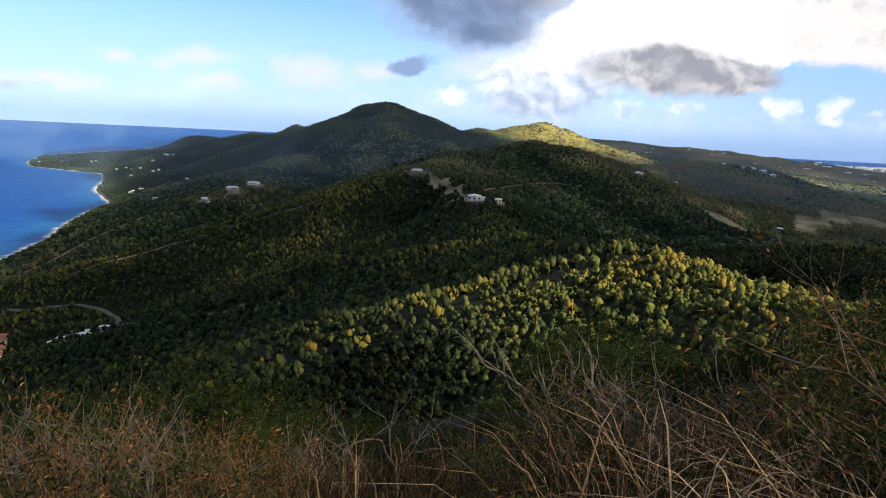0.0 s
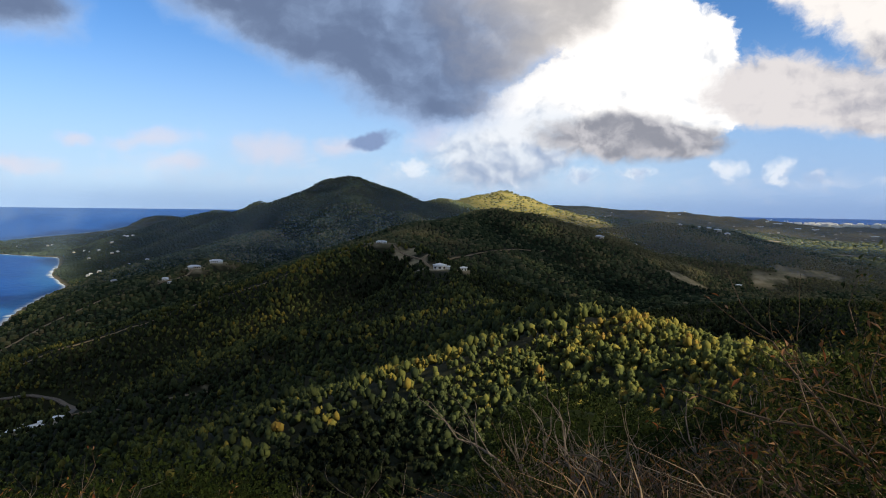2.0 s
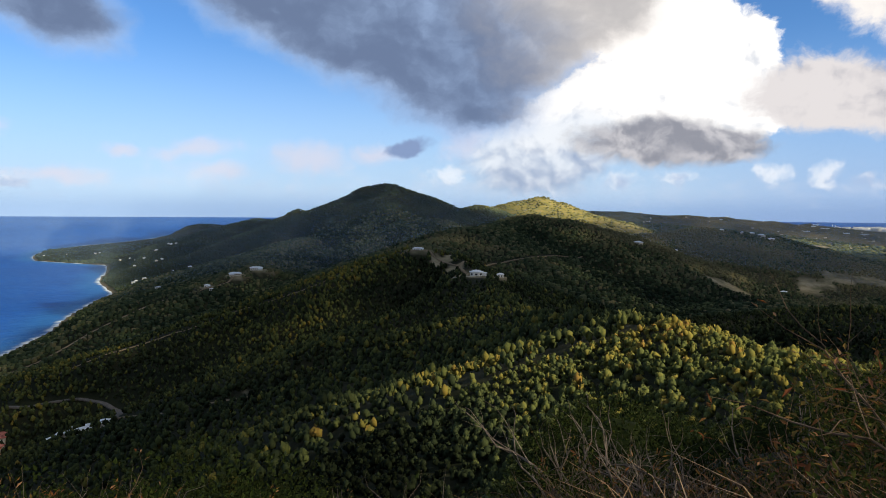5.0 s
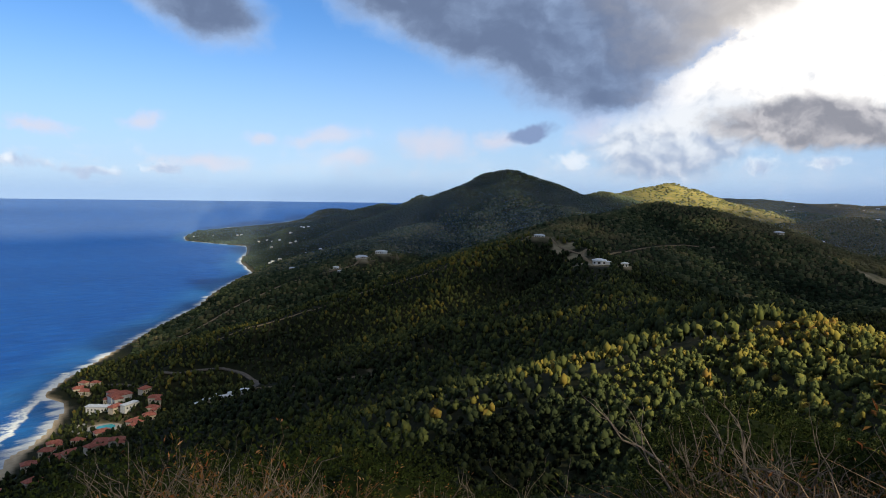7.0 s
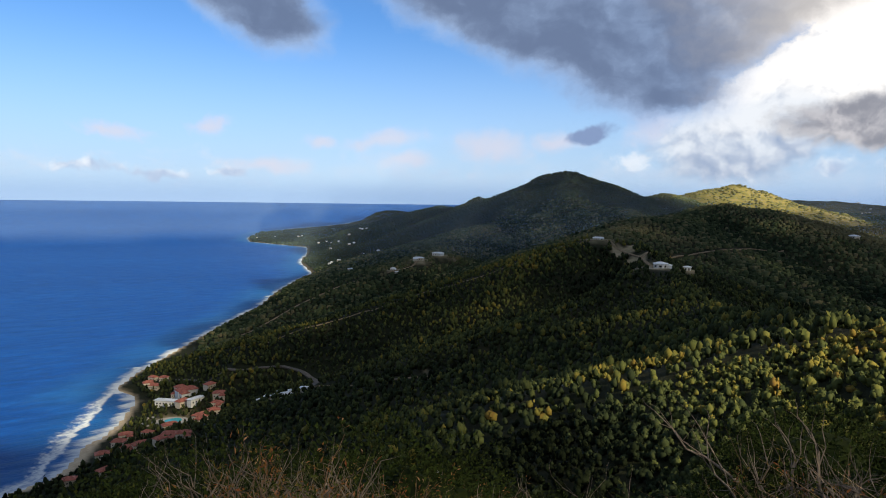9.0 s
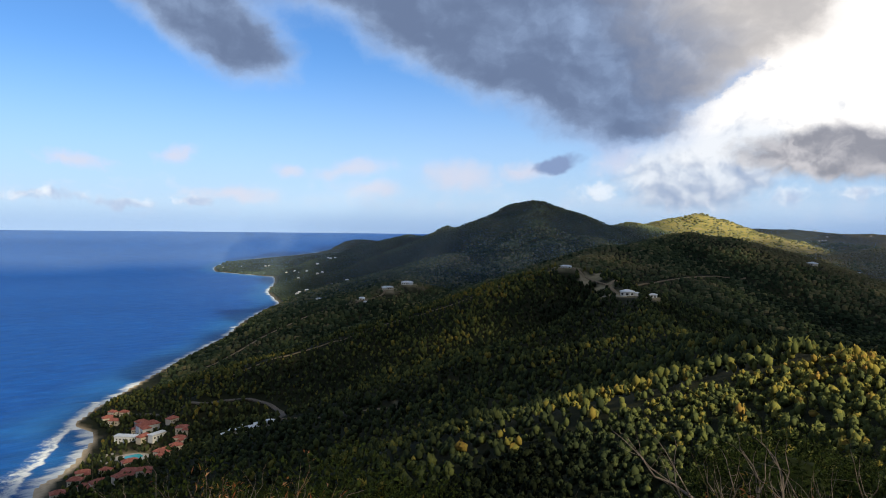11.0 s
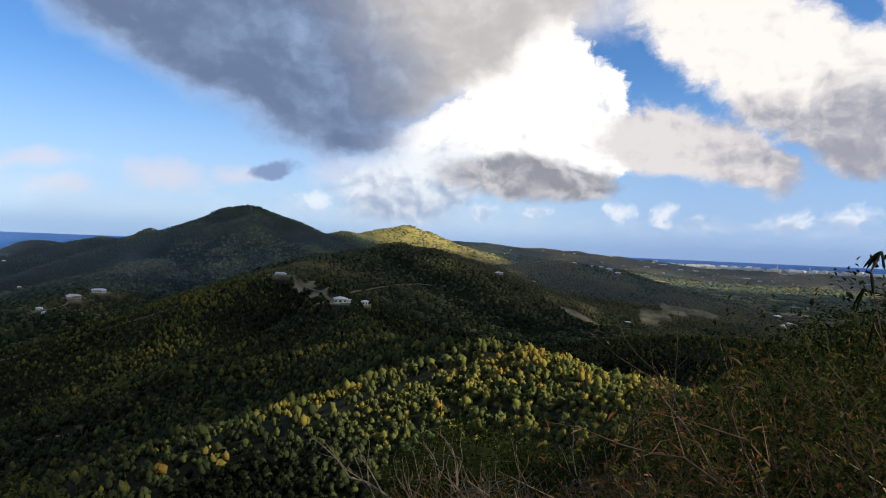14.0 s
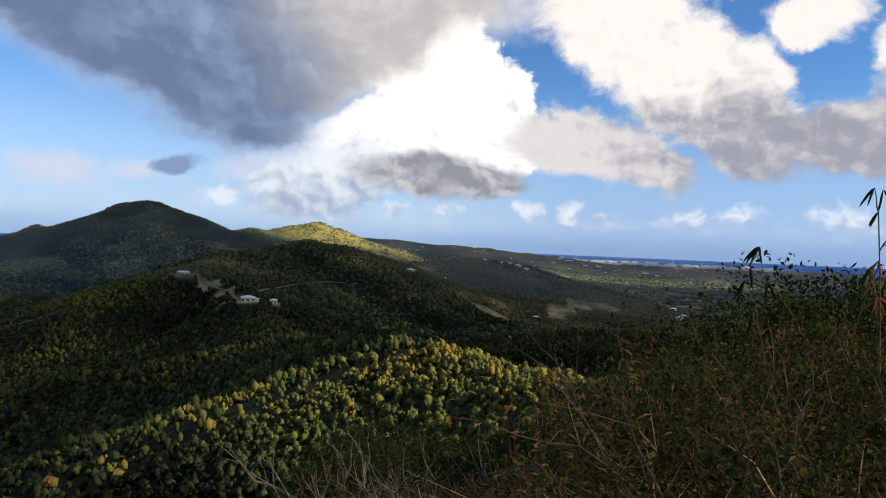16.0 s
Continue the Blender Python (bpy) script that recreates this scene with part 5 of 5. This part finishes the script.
PAVE.base(PAVE.ramp(PAVE.noise(0.7, 6), (0.3, (0.34, 0.31, 0.27)), (0.7, (0.52, 0.48, 0.42)))).bump(PAVE.noise(6, 4), 0.02)
STEEL = Mat("white painted tank steel", 0.5, 0.4)
STEEL.base(STEEL.ramp(STEEL.noise(0.03, 5), (0.3, (0.62, 0.62, 0.61)), (0.7, (0.80, 0.80, 0.80))))


def hip_roof(w, d, z, rise, over, thick=0.35):
    """A hipped roof with eaves, as a bmesh."""
    bm = bmesh.new()
    x, y = w / 2 + over, d / 2 + over
    ridge = max(x - y, 0.15 * x)
    low = [bm.verts.new(c0) for c0 in ((-x, -y, z), (x, -y, z), (x, y, z), (-x, y, z))]
    eave = [bm.verts.new((v0.co.x, v0.co.y, z + thick)) for v0 in low]
    a, b = bm.verts.new((-ridge, 0, z + thick + rise)), bm.verts.new((ridge, 0, z + thick + rise))
    bm.faces.new(low[::-1])
    for i in range(4):
        bm.faces.new((low[i], low[(i + 1) % 4], eave[(i + 1) % 4], eave[i]))
    bm.faces.new((eave[0], eave[1], b, a))
    bm.faces.new((eave[1], eave[2], b))
    bm.faces.new((eave[2], eave[3], a, b))
    bm.faces.new((eave[3], eave[0], a))
    return bm


def box(x0, x1, y0, y1, z0, z1, bevel=0.0):
    bm = bmesh.new()
    bm_box(bm, x0, x1, y0, y1, z0, z1, bevel)
    return bm


def house(name, label, group, w, d, h, rise, wall, roof, across=3, storeys=1, wing=None, category="house"):
    """A house that faces -y: walls, hipped roof, windows with sills, a door, and perhaps a wing (offset, width, depth, height)."""
    root = tagged(new(name), label, category, group)
    part("wall", box(-w / 2, w / 2, -d / 2, d / 2, -3, h, 0.05), wall, root)
    part("roof", hip_roof(w, d, h, rise, 0.7), roof, root)
    step_ = w / (across + 0.4)
    for s_ in range(storeys):
        zb = h / storeys * s_ + 0.9
        for k in range(across):
            x = (k - (across - 1) / 2) * step_
            if s_ == 0 and k == across // 2:
                part("door", box(x - 0.6, x + 0.6, -d / 2 - 0.06, -d / 2 + 0.1, 0.0, 2.2), GLASS.m, root)
                continue
            win = part("window", box(x - 0.75, x + 0.75, -d / 2 - 0.05, -d / 2 + 0.1, zb, zb + 1.4), GLASS.m, root)
            part("sill", box(x - 0.9, x + 0.9, -d / 2 - 0.2, -d / 2 + 0.05, zb - 0.18, zb - 0.01), wall, win)
    if wing:
        ox, ww, wd, wh = wing
        part("wing_wall", box(ox - ww / 2, ox + ww / 2, -d / 2 - wd, -d / 2 + 0.5, -3, wh, 0.05), wall, root)
        bm = hip_roof(ww, wd + 0.5, wh, rise * 0.75, 0.6)
        bmesh.ops.translate(bm, verts=bm.verts, vec=(ox, -d / 2 - wd / 2, 0.004))
        part("wing_roof", bm, roof, root)
        part("window", box(ox - 0.8, ox + 0.8, -d / 2 - wd - 0.05, -d / 2 - wd + 0.1, 0.9, 2.4), GLASS.m, root)
    return [root, False]


def settle(thing, az, dist, turn=0.0, size=1.0, lift=0.0):
    root, used = thing
    spot, k = place(az, dist)
    m = Matrix.Translation(spot + Vector((0, 0, lift * k))) @ pose(0, 0, 0, 0, 0, -az + turn)
    s_ = size * k
    if used:
        return copy_thing(root, m @ Matrix.Diagonal((s_ / root.scale.x,) * 3 + (1,)))
    thing[1] = True
    root.matrix_basis = m @ Matrix.Diagonal((s_, s_, s_, 1))
    return root


# the round house on the spur, with its curved terrace walls
def round_house():
    root = tagged(new("round_house"), "white eight-sided hilltop house with a pale low roof", "house")
    n, rad, h = 8, 7.6, 4.2
    ring = [(rad * math.cos(2 * math.pi * (i + 0.5) / n), rad * math.sin(2 * math.pi * (i + 0.5) / n)) for i in range(n)]
    bm = bmesh.new()
    lo = [bm.verts.new((*c0, -3)) for c0 in ring]
    hi = [bm.verts.new((*c0, h)) for c0 in ring]
    for i in range(n):
        bm.faces.new((lo[i], lo[(i + 1) % n], hi[(i + 1) % n], hi[i]))
    bm.faces.new(hi)
    part("wall", bm, STUCCO.m, root)
    bm = bmesh.new()
    under = [bm.verts.new((x * 1.14, y * 1.14, h + 0.01)) for x, y in ring]
    eave = [bm.verts.new((x * 1.14, y * 1.14, h + 0.4)) for x, y in ring]
    upper = [bm.verts.new((x * 0.3, y * 0.3, h + 2.2)) for x, y in ring]
    bm.faces.new(under[::-1])
    for i in range(n):
        j = (i + 1) % n
        bm.faces.new((under[i], under[j], eave[j], eave[i]))
        bm.faces.new((eave[i], eave[j], upper[j], upper[i]))
    bm.faces.new(upper)
    part("roof", bm, PALE.m, root)
    for i in range(n):
        a = 2 * math.pi * (i + 1.0) / n
        q = pose(math.cos(a) * rad * math.cos(math.pi / n), math.sin(a) * rad * math.cos(math.pi / n), 0, 0, 0, math.degrees(a) + 90)
        bm = box(-1.3, 1.3, -0.08, 0.1, 0.9, 2.9)
        bmesh.ops.transform(bm, matrix=q, verts=bm.verts)
        part("window", bm, GLASS.m, root)
    part("garage_wall", box(6.5, 12.5, -4, 3, -3, 2.8, 0.05), STUCCO.m, root)
    bm = hip_roof(6.0, 7.0, 2.8, 0.9, 0.4)
    bmesh.ops.translate(bm, verts=bm.verts, vec=(9.5, -0.5, 0))
    part("garage_roof", bm, PALE.m, root)
    return [root, False]


def terrace(name, label, rad, a0, a1, h, thick, mat):
    bm = bmesh.new()
    n = 18
    rows = []
    for i in range(n + 1):
        a = radians(a0 + (a1 - a0) * i / n)
        rows.append([bm.verts.new((r0 * math.cos(a), r0 * math.sin(a) * 0.8, z0)) for r0, z0 in ((rad, -4), (rad, h), (rad - thick, h), (rad - thick, -4))])
    for p, q in zip(rows, rows[1:]):
        for k in range(4):
            bm.faces.new((p[k], p[(k + 1) % 4], q[(k + 1) % 4], q[k]))
    bm.faces.new(rows[0])
    bm.faces.new(rows[-1][::-1])
    ob = part(name, bm, mat, None)
    return [tagged(ob, label, "wall"), False]


settle(round_house(), 3.0, 730, 0, 1.0, 0.0)
settle(terrace("garden_wall", "curved pale retaining wall below the house", 17, 200, 285, 0.9, 0.5, CREAM.m), 2.6, 728)
settle(terrace("garden_wall", "low curved pale terrace wall below the house", 21.5, 195, 262, -0.6, 0.5, CREAM.m), 2.6, 728)
settle(house("cottage", "small white cottage beside the hilltop house", "", 7.5, 5.5, 3.0, 1.3, STUCCO.m, PALE.m, 2), 5.1, 738)
settle(house("ridge_house", "long white house with a low pale roof", "", 17, 8, 3.6, 1.6, STUCCO.m, PALE.m, 5, 1, (5.5, 6, 3, 3.0)), -2.1, 905, 0, 0.85, -1.0)
settle(house("white_house", "small white two-part house among dark trees", "", 11, 8, 4.4, 1.6, STUCCO.m, PALE.m, 3, 1, (3, 5, 4, 3.2)), -19.7, 1195, 0, 0.9, -1.0)
settle(house("shed", "little white shed below a house", "", 6, 4, 2.6, 1.0, STUCCO.m, PALE.m, 2), -19.4, 1172)
settle(house("villa", "large cream two-storey villa with pale roof", "cream villas", 22, 11, 6.8, 2.6, CREAM.m, PALE.m, 6, 2, (-6, 8, 5, 5.6)), -17.5, 1285, 0, 1.0, -2.2)
settle(house("villa", "wide white two-storey villa with pale roof", "cream villas", 24, 11, 7.2, 2.4, STUCCO.m, PALE.m, 6, 2, (7, 8, 4, 5.6)), -15.8, 1335, 0, 1.0, -2.6)

# houses on the cape
CAPE = [house("cape_house", "small white house on the wooded cape", "houses on the cape", 15, 10, 5.0, 2.2, STUCCO.m, PALE.m, 4, 1),
        house("cape_house", "small cream house on the wooded cape", "houses on the cape", 18, 9, 5.5, 2.2, CREAM.m, PALE.m, 4, 2)]
for i, (a, d) in enumerate([(-29.7, 3420), (-27.8, 3350), (-27.5, 3350), (-26.1, 3000), (-25.4, 2915), (-25.0, 2665), (-24.4, 2561), (-23.5, 2639), (-22.6, 2718), (-22.0, 2665), (-22.4, 2690),
                            (-23.5, 2486), (-23.1, 2490), (-22.2, 2120), (-21.0, 1977), (-25.1, 2486), (-25.0, 2057), (-24.4, 2017), (-25.2, 2017), (-23.4, 1424), (-31.2, 3480), (-21.8, 2900)]):
    settle(CAPE[i % 2], a, d, (i * 37) % 60 - 30, 0.5 + 0.18 * ((i * 7) % 5) / 5, 2.0)

# the resort at the cove, red roofs among trees
RESORT_HOUSES = [house("resort_house", "cream cottage with a red tiled roof", "resort cottages", 13, 9, 4.6, 3.0, CREAM.m, TILE.m, 4, 1),
                 house("resort_house", "cream cottage with red tiled roof and wing", "resort cottages", 15, 8, 4.8, 2.8, CREAM.m, TILE.m, 4, 1, (4, 6, 5, 3.6))]
for i, (a, d) in enumerate([(-39.4, 800), (-39.7, 785), (-39.3, 770), (-37.4, 735), (-37.7, 712), (-37.2, 674), (-43.2, 574), (-41.3, 566), (-39.9, 560), (-38.2, 543), (-38.9, 540), (-37.2, 530),
                            (-39.9, 600), (-38.2, 600), (-42.0, 594), (-43.0, 512), (-45.5, 512), (-35.9, 600), (-34.8, 622), (-34.5, 646), (-35.7, 618), (-34.3, 664), (-35.1, 690), (-41.5, 615), (-38.6, 790), (-40.4, 563)]):
    settle(RESORT_HOUSES[i % 2], a, d, (i * 53) % 90 - 45, 0.68 + 0.2 * ((i * 3) % 4) / 4, 1.8)
settle(house("resort_hall", "white resort hall with a red tiled roof", "", 20, 10, 6, 3.2, STUCCO.m, TILE.m, 5, 1, (-5, 8, 6, 4.8)), -36.9, 706, 20, 1.0, 1.5)
settle(house("resort_hall", "long white resort building with a pale roof", "", 22, 7, 4.5, 1.2, STUCCO.m, PALE.m, 6, 1), -38.4, 692, -30, 1.0, 1.5)
settle(house("resort_hall", "white resort wing with a pale roof", "", 16, 6, 4.5, 1.2, STUCCO.m, PALE.m, 4, 1), -36.2, 668, 40, 1.0, 1.5)


def blob_sheet(name, rad, wob, seed, z0, z1, mat, parent=None):
    """A flat rounded slab with a wavy rim."""
    r = random.Random(seed)
    ph = [r.uniform(0, 6.28) for _ in range(3)]
    bm = bmesh.new()
    top, low = [], []
    for i in range(40):
        a = 2 * math.pi * i / 40
        q = rad * (1 + wob * (math.sin(2 * a + ph[0]) + 0.6 * math.sin(3 * a + ph[1]) + 0.3 * math.sin(5 * a + ph[2])))
        top.append(bm.verts.new((q * math.cos(a), q * math.sin(a), z1)))
        low.append(bm.verts.new((q * math.cos(a), q * math.sin(a), z0)))
    bm.faces.new(top)
    for i in range(40):
        j = (i + 1) % 40
        bm.faces.new((low[i], low[j], top[j], top[i]))
    return part(name, bm, mat, parent)


pool = tagged(new("swimming_pool"), "turquoise free-form swimming pool with pale paved deck", "pool")
blob_sheet("pool_deck", 14, 0.14, 3, -2.0, 0.35, PAVE.m, pool)
blob_sheet("pool_water", 8.5, 0.2, 5, 0.3, 0.42, POOL.m, pool)
pool.matrix_basis = Matrix.Translation(place(-38.0, 644)[0])
for w_, pts_ in ((3.0, ((-40.3, 650), (-40.0, 672), (-39.4, 676), (-39.2, 655), (-39.9, 632), (-40.3, 650))), (3.0, ((-39.9, 632), (-39.2, 618), (-38.3, 621), (-37.6, 640)))):
    road(w_, [polar(a, d) for a, d in pts_], PAVE.m, "pale paved garden path by the pool")

# the hamlet behind the cove
HAMLET = [house("hamlet_house", "small pale house with a grey metal roof", "hamlet houses", 11, 8, 3.2, 1.8, CREAM.m, PALE.m, 3, 1)]
for i, (a, d) in enumerate([(-28.4, 600), (-29.9, 606), (-27.4, 580), (-29.3, 622), (-31.0, 606), (-28.9, 585), (-30.5, 622)]):
    settle(HAMLET[0], a, d, i * 41.0, 0.6 + 0.12 * (i % 3), 0.6)
for i, (a, d) in enumerate([(27.6, 1420), (39.6, 1760), (38.8, 1840), (24.5, 1880), (25.2, 1900), (25.9, 1880), (23.0, 1890), (26.6, 1850), (39.3, 1700), (36.2, 1950), (12.5, 560), (16.6, 1380), (19.5, 1500)]):
    settle(HAMLET[0], a, d, i * 29.0, 1.0 + 0.2 * (i % 3), 1.0)


# ---- the far plain: town and refinery ----
def far_blocks(name, label, count, seed, az0, az1, d0, d1, w0, w1, h0, h1, mat):
    """Many small gabled blocks, too far off to tell apart."""
    r = np.random.default_rng(seed)
    az, dist = r.uniform(az0, az1, count), d0 * (d1 / d0) ** r.random(count)
    p = polar(az, dist)
    z = height(p[:, 0], p[:, 1])
    w, d, h = r.uniform(w0, w1, count), r.uniform(w0 * 0.5, w1 * 0.6, count), r.uniform(h0, h1, count)
    unit = np.array([(-1, -1, 0), (1, -1, 0), (1, 1, 0), (-1, 1, 0), (-1, -1, 0.8), (1, -1, 0.8), (1, 1, 0.8), (-1, 1, 0.8), (-0.9, 0, 1.0), (0.9, 0, 1.0)])
    tri = np.array([(0, 1, 5), (0, 5, 4), (1, 2, 6), (1, 6, 5), (2, 3, 7), (2, 7, 6), (3, 0, 4), (3, 4, 7), (4, 5, 9), (4, 9, 8), (6, 7, 8), (6, 8, 9), (5, 6, 9), (7, 4, 8)])
    a = np.radians(-az + r.uniform(-25, 25, count))
    x = unit[None, :, 0] * w[:, None] / 2
    y = unit[None, :, 1] * d[:, None] / 2
    vx = p[:, :1] + x * np.cos(a)[:, None] - y * np.sin(a)[:, None]
    vy = p[:, 1:] + x * np.sin(a)[:, None] + y * np.cos(a)[:, None]
    vz = z[:, None] + unit[None, :, 2] * h[:, None] - 1.0
    qx, qy, qz, _ = pulled(vx, vy, vz)
    f_ = (tri[None] + (np.arange(count) * 10)[:, None, None]).reshape(-1, 3)
    tagged(new(name, mesh_from(name, np.stack([qx, qy, qz], -1).reshape(-1, 3), f_, [mat])), label, "buildings", kind="stuff")


far_blocks("plain_town", "scattered pale houses across the far plain", 170, 71, 15, 50, 3200, 9500, 8, 20, 4, 7, CREAM.m)
far_blocks("plain_sheds", "long pale sheds and roofs on the plain", 36, 72, 16, 46, 6000, 12000, 20, 70, 5, 9, PALE.m)
far_blocks("refinery_works", "white refinery buildings along the far shore", 170, 73, 27.5, 46, 11500, 15500, 40, 160, 10, 38, STEEL.m)


def storage_tank():
    root = tagged(new("storage_tank"), "round white storage tank at the far refinery", "tank", "refinery tanks")
    bm = bmesh.new()
    bmesh.ops.create_cone(bm, cap_ends=True, segments=20, radius1=45, radius2=45, depth=34, matrix=Matrix.Translation((0, 0, 12)))
    part("shell", bm, STEEL.m, root)
    bm = bmesh.new()
    bmesh.ops.create_cone(bm, cap_ends=True, segments=20, radius1=46, radius2=3, depth=9, matrix=Matrix.Translation((0, 0, 33.6)))
    part("roof", bm, STEEL.m, root)
    return [root, False]


TANK = storage_tank()
rt = random.Random(8)
for i in range(34):
    settle(TANK, rt.choice([rt.uniform(28, 34), rt.uniform(33, 38), rt.uniform(36, 45)]), rt.uniform(12000, 15000), 0, rt.uniform(0.7, 1.5))


def stack_tower():
    root = tagged(new("chimney_stack"), "tall thin pale chimney at the far refinery", "chimney", "refinery chimneys")
    bm = bmesh.new()
    bmesh.ops.create_cone(bm, cap_ends=True, segments=12, radius1=9, radius2=5, depth=120, matrix=Matrix.Translation((0, 0, 60)))
    part("shaft", bm, STEEL.m, root)
    bm = bmesh.new()
    bmesh.ops.create_cone(bm, cap_ends=True, segments=12, radius1=6.5, radius2=6.5, depth=5, matrix=Matrix.Translation((0, 0, 118)))
    part("rim", bm, TILE.m, root)
    return [root, False]


STACK = stack_tower()
for i in range(9):
    settle(STACK, rt.uniform(27.5, 41), rt.uniform(12000, 14500), 0, rt.uniform(0.5, 0.9))
